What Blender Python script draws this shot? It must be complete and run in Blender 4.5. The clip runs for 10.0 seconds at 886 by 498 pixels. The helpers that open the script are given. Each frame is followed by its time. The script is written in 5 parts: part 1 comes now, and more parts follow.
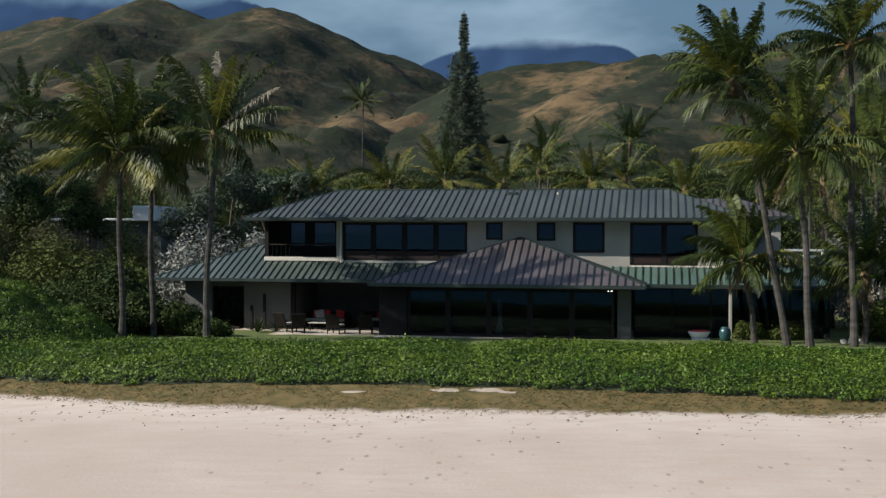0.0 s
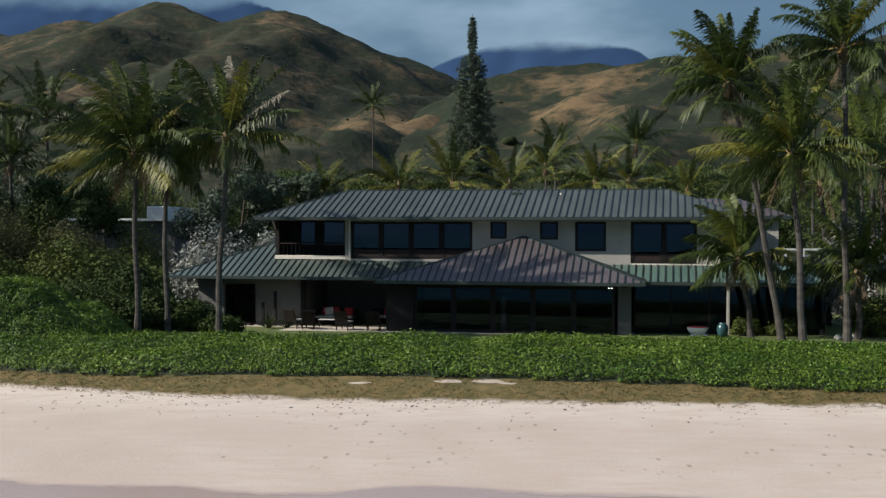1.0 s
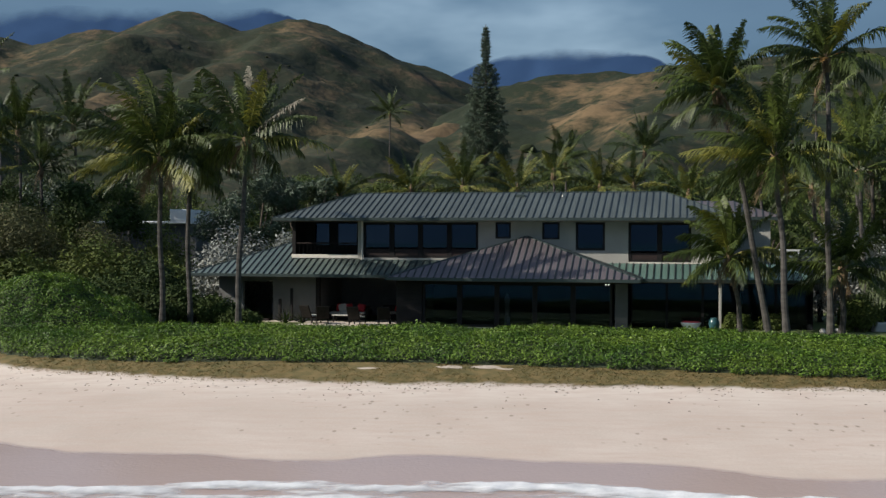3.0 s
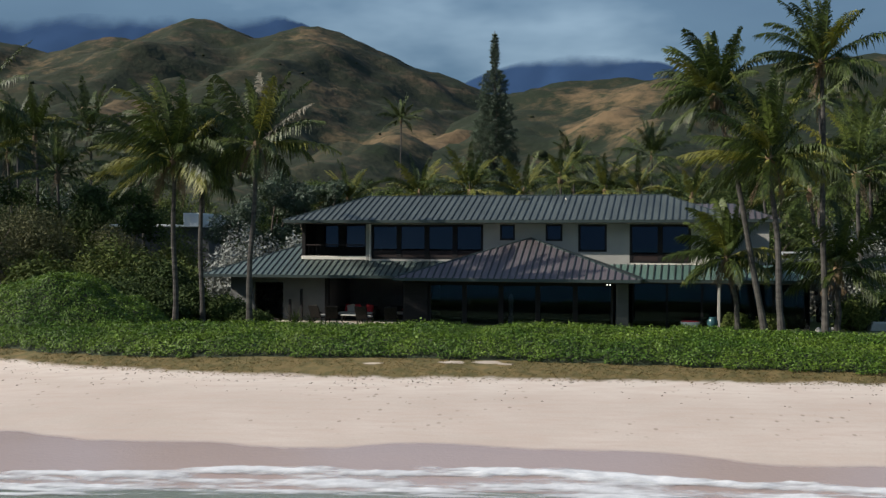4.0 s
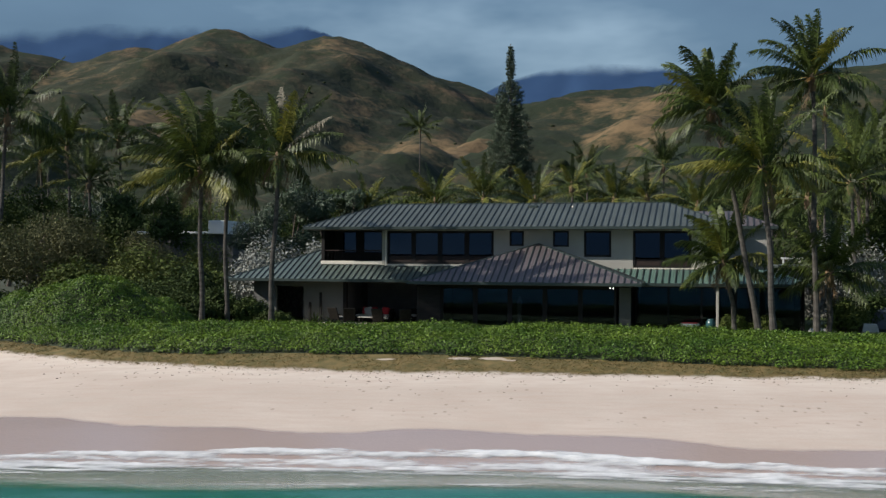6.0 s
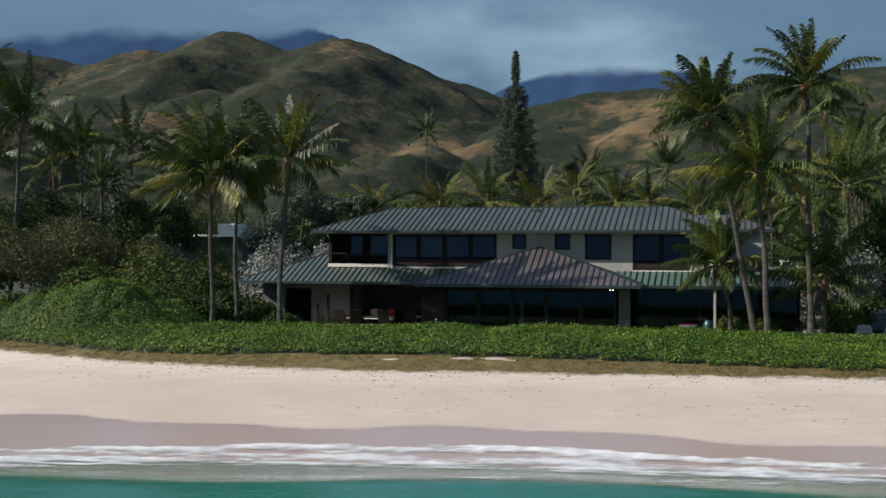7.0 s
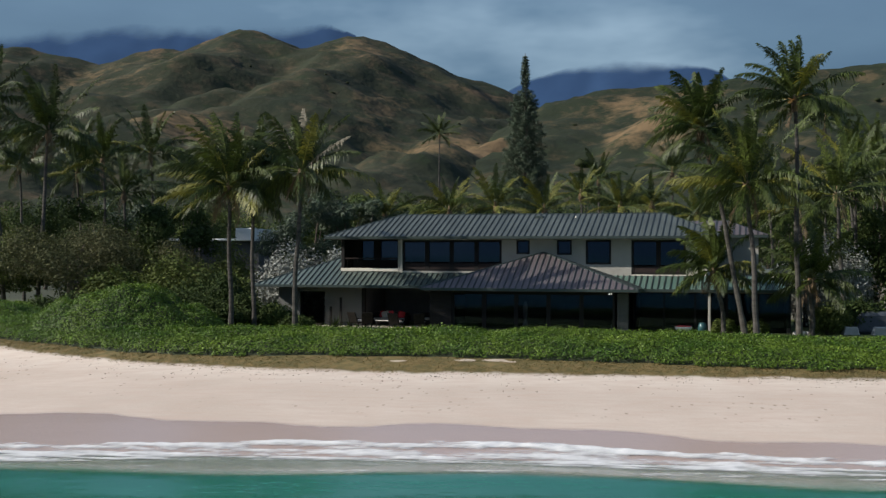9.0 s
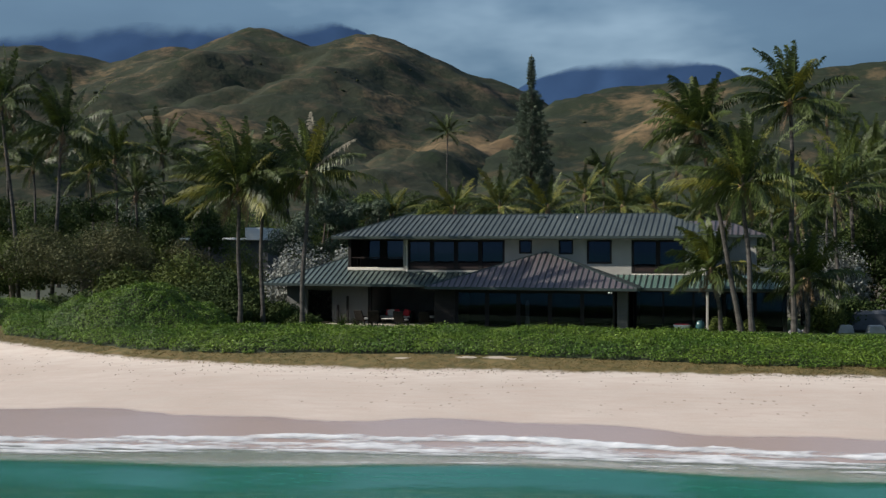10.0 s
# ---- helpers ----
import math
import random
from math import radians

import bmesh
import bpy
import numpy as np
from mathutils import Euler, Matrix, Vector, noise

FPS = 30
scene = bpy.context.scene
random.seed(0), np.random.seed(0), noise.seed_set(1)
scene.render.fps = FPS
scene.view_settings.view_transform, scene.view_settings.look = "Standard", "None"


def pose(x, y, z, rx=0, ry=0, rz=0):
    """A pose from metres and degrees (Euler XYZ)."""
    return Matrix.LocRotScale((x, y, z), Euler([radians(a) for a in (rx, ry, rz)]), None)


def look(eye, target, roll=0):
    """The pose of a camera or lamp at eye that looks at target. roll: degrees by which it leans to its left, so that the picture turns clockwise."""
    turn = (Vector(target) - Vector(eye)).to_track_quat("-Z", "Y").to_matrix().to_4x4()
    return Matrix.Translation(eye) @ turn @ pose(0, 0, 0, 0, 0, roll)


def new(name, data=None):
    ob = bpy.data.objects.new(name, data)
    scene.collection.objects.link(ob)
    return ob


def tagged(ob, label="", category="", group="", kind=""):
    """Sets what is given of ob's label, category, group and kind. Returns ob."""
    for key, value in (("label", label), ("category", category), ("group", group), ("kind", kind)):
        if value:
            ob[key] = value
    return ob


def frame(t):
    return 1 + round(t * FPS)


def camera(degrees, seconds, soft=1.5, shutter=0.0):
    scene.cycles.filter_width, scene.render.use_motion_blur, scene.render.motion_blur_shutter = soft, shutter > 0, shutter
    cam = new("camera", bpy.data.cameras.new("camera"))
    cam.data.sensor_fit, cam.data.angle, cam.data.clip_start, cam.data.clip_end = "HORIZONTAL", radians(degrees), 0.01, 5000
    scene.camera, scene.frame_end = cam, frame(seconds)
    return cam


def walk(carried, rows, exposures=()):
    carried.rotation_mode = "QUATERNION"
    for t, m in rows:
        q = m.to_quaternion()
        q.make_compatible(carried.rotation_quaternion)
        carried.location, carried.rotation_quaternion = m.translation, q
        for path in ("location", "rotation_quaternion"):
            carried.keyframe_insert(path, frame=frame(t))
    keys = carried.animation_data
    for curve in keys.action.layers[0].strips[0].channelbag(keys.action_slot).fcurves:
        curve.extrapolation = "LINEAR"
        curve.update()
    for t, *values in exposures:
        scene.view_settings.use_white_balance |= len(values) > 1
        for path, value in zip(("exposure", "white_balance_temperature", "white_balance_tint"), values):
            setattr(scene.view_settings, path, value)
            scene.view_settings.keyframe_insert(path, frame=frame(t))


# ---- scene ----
import functools

# camera: seconds, x, y, z, turn to the left of +y, pitch up, roll
cam = camera(42.0, 10.0, soft=1.4)
PATH = [
    (0, 1.887, -57.871, 5.266, 1.628, -0.895, 0.170),
    (0.5, 2.060, -58.646, 5.196, 1.930, -0.860, 0.133),
    (1, 2.241, -59.486, 5.094, 2.201, -0.779, 0.165),
    (1.5, 2.421, -60.308, 4.974, 2.443, -0.682, 0.171),
    (2, 2.625, -61.112, 4.896, 2.685, -0.623, 0.151),
    (2.5, 2.809, -61.942, 4.799, 2.900, -0.531, 0.197),
    (4, 3.555, -64.317, 4.386, 3.833, -0.064, 0.227),
    (4.5, 3.773, -65.132, 4.310, 4.149, 0.059, 0.257),
    (5, 3.980, -65.963, 4.244, 4.439, 0.178, 0.267),
    (5.5, 4.163, -66.776, 4.173, 4.693, 0.288, 0.271),
    (7, 4.683, -69.240, 4.253, 5.289, 0.451, 0.252),
    (7.5, 4.884, -70.054, 4.367, 5.486, 0.447, 0.252),
    (8, 5.084, -70.851, 4.499, 5.669, 0.417, 0.241),
    (8.5, 5.334, -71.677, 4.680, 5.897, 0.334, 0.206),
    (9, 5.554, -72.489, 4.790, 6.093, 0.272, 0.127),
    (9.5, 5.859, -73.314, 4.870, 6.361, 0.213, 0.109),
    (10, 6.112, -74.119, 4.941, 6.596, 0.134, 0.118),
]


def aim(x, y, z, yaw, pitch, roll):
    a, b = radians(yaw), radians(pitch)
    ahead = Vector((-math.sin(a) * math.cos(b), math.cos(a) * math.cos(b), math.sin(b)))
    return look((x, y, z), Vector((x, y, z)) + ahead * 50, roll)


walk(cam, [(t, aim(*row)) for t, *row in PATH], exposures=[(0, 0.3), (10, 0.3)])

# sun and sky: high trade-wind cloud with sun from the sea side
TO_SUN = Vector((-1.6, -0.42, 1.0)).normalized()
sun_data = bpy.data.lights.new("sun", "SUN")
sun_data.energy, sun_data.angle, sun_data.color = 4.7, radians(0.6), (1.0, 0.945, 0.865)
sun = new("sun", sun_data)
sun.matrix_world = look((0, 0, 0), -TO_SUN)

world = bpy.data.worlds.new("sky")
scene.world = world
world.use_nodes = True
wt = world.node_tree
wt.nodes.clear()


def wnode(kind, **kw):
    n = wt.nodes.new(kind)
    for k, v in kw.items():
        n.inputs[k].default_value = v
    return n


wo = wnode("ShaderNodeOutputWorld")
wbg = wnode("ShaderNodeBackground", Strength=1.0)
wsky = wt.nodes.new("ShaderNodeTexSky")
wsky.sky_type, wsky.sun_disc = "NISHITA", False
wsky.sun_elevation = math.asin(TO_SUN.z)
wsky.sun_rotation = math.atan2(TO_SUN.x, TO_SUN.y)
wsc = wt.nodes.new("ShaderNodeVectorMath")
wsc.operation = "SCALE"
wsc.inputs["Scale"].default_value = 0.145
wt.links.new(wsky.outputs[0], wsc.inputs[0])
wco = wt.nodes.new("ShaderNodeTexCoord")
wmap = wt.nodes.new("ShaderNodeMapping")
wmap.inputs["Scale"].default_value = (2.0, 2.0, 5.5)
wt.links.new(wco.outputs["Generated"], wmap.inputs[0])
wn1 = wnode("ShaderNodeTexNoise", Scale=1.5, Detail=5.0, Roughness=0.5)
wt.links.new(wmap.outputs[0], wn1.inputs["Vector"])
wramp = wt.nodes.new("ShaderNodeValToRGB")
els = wramp.color_ramp.elements
els[0].position, els[0].color = 0.36, (0.066, 0.124, 0.198, 1)
els[1].position, els[1].color = 0.70, (0.27, 0.38, 0.48, 1)
e = els.new(0.52)
e.color = (0.088, 0.158, 0.238, 1)
wt.links.new(wn1.outputs[0], wramp.inputs[0])
# the cloud deck is closed near the horizon and breaks up overhead
wsep = wt.nodes.new("ShaderNodeSeparateXYZ")
wt.links.new(wco.outputs["Generated"], wsep.inputs[0])
wr = wnode("ShaderNodeMapRange")
wr.inputs["From Min"].default_value, wr.inputs["From Max"].default_value = 0.12, 0.6
wr.inputs["To Min"].default_value, wr.inputs["To Max"].default_value = 1.0, 0.25
wt.links.new(wsep.outputs[2], wr.inputs[0])
wmix = wt.nodes.new("ShaderNodeMix")
wmix.data_type = "RGBA"
wt.links.new(wr.outputs[0], wmix.inputs[0])
wt.links.new(wsc.outputs[0], wmix.inputs[6])
wt.links.new(wramp.outputs[0], wmix.inputs[7])
wt.links.new(wmix.outputs[2], wbg.inputs[0])
wt.links.new(wbg.outputs[0], wo.inputs[0])


# ---- materials ----
def surface(name, dark, light, rough=0.7, scale=1.0, fine=25.0, bump=0.3, metal=0.0, spread=0.0, island=0.0, spec=0.5,
            stretch=(1, 1, 1), translucent=0.0, bump_dist=0.02):
    """Two colours mixed by a coarse and a fine noise in world metres, with relief; spread and island vary the value of objects and pieces."""
    m = bpy.data.materials.new(name)
    m.use_nodes = True
    t = m.node_tree
    b = t.nodes["Principled BSDF"]
    pos = t.nodes.new("ShaderNodeNewGeometry")
    mp = t.nodes.new("ShaderNodeMapping")
    mp.inputs["Scale"].default_value = stretch
    t.links.new(pos.outputs["Position"], mp.inputs[0])
    n1, n2 = t.nodes.new("ShaderNodeTexNoise"), t.nodes.new("ShaderNodeTexNoise")
    n1.inputs["Scale"].default_value, n1.inputs["Detail"].default_value = scale, 5
    n2.inputs["Scale"].default_value, n2.inputs["Detail"].default_value = fine, 3
    for n in (n1, n2):
        t.links.new(mp.outputs[0], n.inputs["Vector"])
    add = t.nodes.new("ShaderNodeMath")
    add.operation = "MULTIPLY_ADD"
    add.inputs[1].default_value = 0.35
    t.links.new(n2.outputs[0], add.inputs[0])
    t.links.new(n1.outputs[0], add.inputs[2])
    ramp = t.nodes.new("ShaderNodeMapRange")
    ramp.inputs["From Min"].default_value, ramp.inputs["From Max"].default_value = 0.45, 0.9
    t.links.new(add.outputs[0], ramp.inputs[0])
    mix = t.nodes.new("ShaderNodeMix")
    mix.data_type = "RGBA"
    mix.inputs[6].default_value, mix.inputs[7].default_value = (*dark, 1), (*light, 1)
    t.links.new(ramp.outputs[0], mix.inputs[0])
    col = mix.outputs[2]
    if spread or island:
        hsv = t.nodes.new("ShaderNodeHueSaturation")
        src = t.nodes.new("ShaderNodeObjectInfo").outputs["Random"] if spread else pos.outputs["Random Per Island"]
        mr = t.nodes.new("ShaderNodeMapRange")
        k = spread or island
        mr.inputs["To Min"].default_value, mr.inputs["To Max"].default_value = 1 - k, 1 + k
        t.links.new(src, mr.inputs[0])
        t.links.new(mr.outputs[0], hsv.inputs["Value"])
        t.links.new(col, hsv.inputs["Color"])
        col = hsv.outputs[0]
    t.links.new(col, b.inputs["Base Color"])
    b.inputs["Roughness"].default_value, b.inputs["Metallic"].default_value = rough, metal
    b.inputs["Specular IOR Level"].default_value = spec
    if bump:
        bp = t.nodes.new("ShaderNodeBump")
        bp.inputs["Strength"].default_value, bp.inputs["Distance"].default_value = bump, bump_dist
        t.links.new(add.outputs[0], bp.inputs["Height"])
        t.links.new(bp.outputs[0], b.inputs["Normal"])
    if translucent:
        tr = t.nodes.new("ShaderNodeBsdfTranslucent")
        t.links.new(col, tr.inputs[0])
        mx = t.nodes.new("ShaderNodeMixShader")
        mx.inputs[0].default_value = translucent
        t.links.new(b.outputs[0], mx.inputs[1])
        t.links.new(tr.outputs[0], mx.inputs[2])
        t.links.new(mx.outputs[0], t.nodes["Material Output"].inputs[0])
    return m


def glass(name, tint, gloss, gain=1.0):
    m = bpy.data.materials.new(name)
    m.use_nodes = True
    t = m.node_tree
    t.nodes.remove(t.nodes["Principled BSDF"])
    tr, gl, mx, fr = (t.nodes.new(k) for k in ("ShaderNodeBsdfTransparent", "ShaderNodeBsdfGlossy", "ShaderNodeMixShader", "ShaderNodeFresnel"))
    tr.inputs[0].default_value = (*tint, 1)
    # gloss tinted blue to put a bluer sky's reflection into the panes
    gl.inputs["Roughness"].default_value, gl.inputs[0].default_value = 0.02, (0.62, 0.76, 1, 1)
    mr = t.nodes.new("ShaderNodeMath")
    mr.operation = "MULTIPLY_ADD"
    mr.inputs[1].default_value, mr.inputs[2].default_value = gain, gloss
    fr.inputs[0].default_value = 1.5
    t.links.new(fr.outputs[0], mr.inputs[0])
    t.links.new(mr.outputs[0], mx.inputs[0])
    t.links.new(tr.outputs[0], mx.inputs[1])
    t.links.new(gl.outputs[0], mx.inputs[2])
    t.links.new(mx.outputs[0], t.nodes["Material Output"].inputs[0])
    return m


M = {
    "roof_grey": surface("patinated grey green metal roof", (0.062, 0.073, 0.067), (0.102, 0.118, 0.106), 0.55, 0.9, 9, 0.1, 0.3, stretch=(1, .35, .35)),
    "roof_green": surface("patinated green metal roof", (0.085, 0.15, 0.125), (0.14, 0.22, 0.185), 0.5, 0.6, 9, 0.1, 0.3, stretch=(1, .35, .35)),
    "roof_sage": surface("grey sage metal roof", (0.08, 0.108, 0.094), (0.125, 0.158, 0.138), 0.5, 0.6, 9, 0.1, 0.3, stretch=(1, .35, .35)),
    "roof_brown": surface("brown purple metal roof", (0.10, 0.085, 0.088), (0.15, 0.125, 0.125), 0.5, 0.6, 9, 0.1, 0.35, stretch=(1, .35, .35)),
    "seam": surface("dark weathered roof seam", (0.03, 0.04, 0.04), (0.055, 0.065, 0.062), 0.5, 2, 20, 0.1, 0.4),
    "fascia": surface("dark green fascia metal", (0.03, 0.045, 0.042), (0.05, 0.065, 0.06), 0.45, 1, 20, 0.1, 0.3),
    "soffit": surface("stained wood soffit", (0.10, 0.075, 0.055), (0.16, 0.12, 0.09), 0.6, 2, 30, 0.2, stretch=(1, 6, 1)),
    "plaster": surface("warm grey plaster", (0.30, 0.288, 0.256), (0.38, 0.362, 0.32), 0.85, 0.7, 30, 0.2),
    # two darker wall tones that carry the ground storey's shade in their colour
    "stucco_shaded": surface("grey stucco", (0.11, 0.108, 0.102), (0.16, 0.157, 0.146), 0.85, 0.8, 30, 0.2),
    "stucco_deep_shade": surface("stucco darkened for deep shade", (0.05, 0.052, 0.053), (0.08, 0.082, 0.082), 0.85, 0.8, 30, 0.2),
    "trim": surface("cream painted trim", (0.62, 0.57, 0.48), (0.72, 0.67, 0.58), 0.6, 2, 30, 0.1),
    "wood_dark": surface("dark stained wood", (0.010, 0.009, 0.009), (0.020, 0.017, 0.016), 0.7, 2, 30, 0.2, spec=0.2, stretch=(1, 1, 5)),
    "wood_red": surface("reddish hardwood", (0.020, 0.013, 0.012), (0.040, 0.025, 0.021), 0.65, 2, 30, 0.2, spec=0.25, stretch=(1, 1, 6)),
    # the dimness of the rooms is put into this dark wall colour
    "interior": surface("interior wall with room dimness in its colour", (0.10, 0.10, 0.10), (0.16, 0.155, 0.15), 0.8, 1, 20, 0.1),
    "stone": surface("pale patio stone", (0.42, 0.36, 0.29), (0.55, 0.48, 0.39), 0.8, 1.2, 20, 0.3),
    "glass": glass("tinted window glass", (0.14, 0.16, 0.2), 0.02),
    "glass_dim": glass("dark screened glass", (0.5, 0.52, 0.54), 0.0, 0.7),
    "trunk": surface("grey ringed palm bark", (0.034, 0.031, 0.028), (0.095, 0.087, 0.077), 0.9, 1.5, 14, 0.6, spec=0.2, stretch=(1, 1, 4)),
    "bark": surface("brown rough bark", (0.07, 0.055, 0.04), (0.14, 0.11, 0.085), 0.95, 2, 20, 0.6),
    "frond": surface("coconut frond green", (0.016, 0.030, 0.008), (0.084, 0.110, 0.019), 0.5, 0.7, 6, 0.0, island=0.5, spec=0.3, translucent=0.14),
    "frond_yellow": surface("yellowing coconut frond", (0.080, 0.10, 0.014), (0.23, 0.21, 0.03), 0.55, 0.8, 8, 0.0, island=0.35, translucent=0.2),
    "frond_dead": surface("dry brown frond", (0.07, 0.045, 0.024), (0.17, 0.115, 0.06), 0.8, 1, 8, 0.0, spread=0.2, translucent=0.1),
    "frond_pale": surface("bleached pale frond", (0.10, 0.095, 0.06), (0.30, 0.26, 0.19), 0.7, 0.8, 8, 0.0, island=0.4, translucent=0.2),
    "fibre": surface("brown palm crown fibre", (0.10, 0.065, 0.035), (0.20, 0.13, 0.07), 0.9, 4, 30, 0.5),
    "leaf_hedge": surface("glossy naupaka leaf", (0.046, 0.102, 0.008), (0.130, 0.196, 0.020), 0.55, 0.4, 3, 0.0, island=0.6, spec=0.35, translucent=0.2),
    "leaf_dark": surface("dark green leaf", (0.022, 0.038, 0.010), (0.056, 0.080, 0.021), 0.75, 0.4, 4, 0.0, island=0.45, spec=0.15, translucent=0.15),
    "leaf_mid": surface("mid green leaf", (0.048, 0.072, 0.016), (0.115, 0.136, 0.034), 0.7, 0.4, 4, 0.0, island=0.45, spec=0.15, translucent=0.2),
    "leaf_brown": surface("green and russet leaf", (0.042, 0.052, 0.020), (0.105, 0.102, 0.045), 0.7, 0.35, 3, 0.0, island=0.45, spec=0.15, translucent=0.2),
    "leaf_grey": surface("silver grey leaf", (0.14, 0.147, 0.128), (0.28, 0.288, 0.25), 0.6, 0.5, 4, 0.0, island=0.4, translucent=0.1),
    "needle": surface("dark blue green needles", (0.026, 0.046, 0.024), (0.058, 0.086, 0.042), 0.6, 0.6, 5, 0.0, island=0.4, translucent=0.1),
    "scrub": surface("dark hillside scrub", (0.02, 0.027, 0.013), (0.038, 0.044, 0.02), 0.9, 0.1, 1.0, 0.8, spec=0.1, bump_dist=0.8),
    "under": surface("dark filler for inner hedge shade", (0.018, 0.025, 0.010), (0.035, 0.045, 0.018), 0.9, 1, 10, 0.3),
    "blade": surface("dry beach grass", (0.092, 0.084, 0.020), (0.18, 0.128, 0.042), 0.8, 0.35, 6, 0.0, island=0.25, translucent=0.3),
}


# ---- building blocks ----
def part(name, bm, material, parent=None, label=""):
    """Links a bmesh as one mesh object under its thing."""
    me = bpy.data.meshes.new(name)
    bm.to_mesh(me)
    bm.free()
    me.materials.append(material)
    ob = new(name, me)
    if parent:
        ob.parent = parent
    if label:
        ob["label"] = label
    return ob


def raw(name, verts, faces, material, parent=None, label="", smooth=False):
    me = bpy.data.meshes.new(name)
    me.from_pydata([tuple(v) for v in np.asarray(verts).tolist()], [], faces)
    me.materials.append(material)
    if smooth:
        me.shade_smooth()
    ob = new(name, me)
    if parent:
        ob.parent = parent
    if label:
        ob["label"] = label
    return ob


def thing(name, at, label, category, group="", kind=""):
    ob = new(name)
    ob.location = at
    ob.empty_display_size = 0.2
    bpy.context.view_layer.update()
    return tagged(ob, label, category, group, kind)


def box(bm, x0, x1, y0, y1, z0, z1, bevel=0.0):
    r = bmesh.ops.create_cube(bm, size=1)
    for v in r["verts"]:
        v.co = Vector((x0 + (v.co.x + .5) * (x1 - x0), y0 + (v.co.y + .5) * (y1 - y0), z0 + (v.co.z + .5) * (z1 - z0)))
    if bevel:
        es = list({e for v in r["verts"] for e in v.link_edges})
        bmesh.ops.bevel(bm, geom=es, offset=bevel, segments=1, affect="EDGES")
    return bm


def boxes(*rows, bevel=0.0):
    bm = bmesh.new()
    for r in rows:
        box(bm, *r, bevel=bevel)
    return bm


def tube(bm, pts, radii, sides=8):
    rings = []
    for i, p in enumerate(pts):
        d = (Vector(pts[min(i + 1, len(pts) - 1)]) - Vector(pts[max(i - 1, 0)])).normalized()
        a = d.orthogonal().normalized() if i == 0 else (rings[-1][1] - d * rings[-1][1].dot(d)).normalized()
        b = d.cross(a)
        rings.append(([bm.verts.new(Vector(p) + (a * math.cos(k * math.tau / sides) + b * math.sin(k * math.tau / sides)) * radii[i]) for k in range(sides)], a))
    for (r0, _), (r1, _) in zip(rings, rings[1:]):
        for k in range(sides):
            bm.faces.new((r0[k], r0[(k + 1) % sides], r1[(k + 1) % sides], r1[k]))
    bm.faces.new(list(reversed(rings[0][0])))
    bm.faces.new(rings[-1][0])
    return bm


def lerp(x, table):
    return float(np.interp(x, [a for a, _ in table], [b for _, b in table]))


def fbm(x, y, z=0.0, octaves=4):
    s, a = 0.0, 0.5
    for _ in range(octaves):
        s += a * noise.noise((x, y, z))
        x, y, a = x * 2.03 + 7.1, y * 2.03 - 3.7, a * 0.5
    return s


# ---- the ground: lawn, verge, beach and sea bed in one sheet ----
EDGE = [(-60, 4.0), (-36, -8.0), (-28.4, -11.6), (-20.7, -15.2), (-14.4, -18.0), (-7.9, -19.9), (0, -20.6), (8, -20.7), (16, -21.0), (26, -21.2), (60, -21.5)]
PROFILE = [(-400, -9.0), (-70, -5.0), (-48, -3.6), (-37, -2.6), (-33, -2.15), (-30, -1.72), (-21, -0.66), (-19.4, -0.28), (-18.3, -0.08), (-13, 0.35), (-10, 0.42),
           (-4, 0.2), (0, 0.06), (40, 0.3), (150, 3.0), (400, 12.0), (2500, 30.0)]


def edge_y(x):
    return lerp(x, EDGE)


def ground_z(x, y):
    shift = min(max(edge_y(x) + 20.6, -1.0), 8.0) * min(max((4.0 - y) / 22.0, 0.0), 1.0) * min(max((y + 33.0) / 12.0, 0.0), 1.0)
    z = lerp(y - shift, PROFILE)
    if y < -20:
        z += 0.01 * fbm(x * 0.25, y * 0.5)
    return z + (0.008 if y < -20 else 0.03) * fbm(x * 0.8, y * 0.8, 4)


def axis(*spans):
    out = []
    for a, b, step in spans:
        out += list(np.arange(a, b, step))
    return out + [spans[-1][1]]


gx = axis((-2600, -200, 300), (-200, -40, 8), (-40, 40, 0.5), (40, 200, 8), (200, 2600, 300))
gy = axis((-400, -80, 40), (-80, -38, 3), (-38, -4, 0.35), (-4, 20, 2), (20, 200, 15), (200, 2600, 240))
gv = [(x, y, ground_z(x, y)) for y in gy for x in gx]
n = len(gx)
gf = [(j * n + i, j * n + i + 1, (j + 1) * n + i + 1, (j + 1) * n + i) for j in range(len(gy) - 1) for i in range(n - 1)]


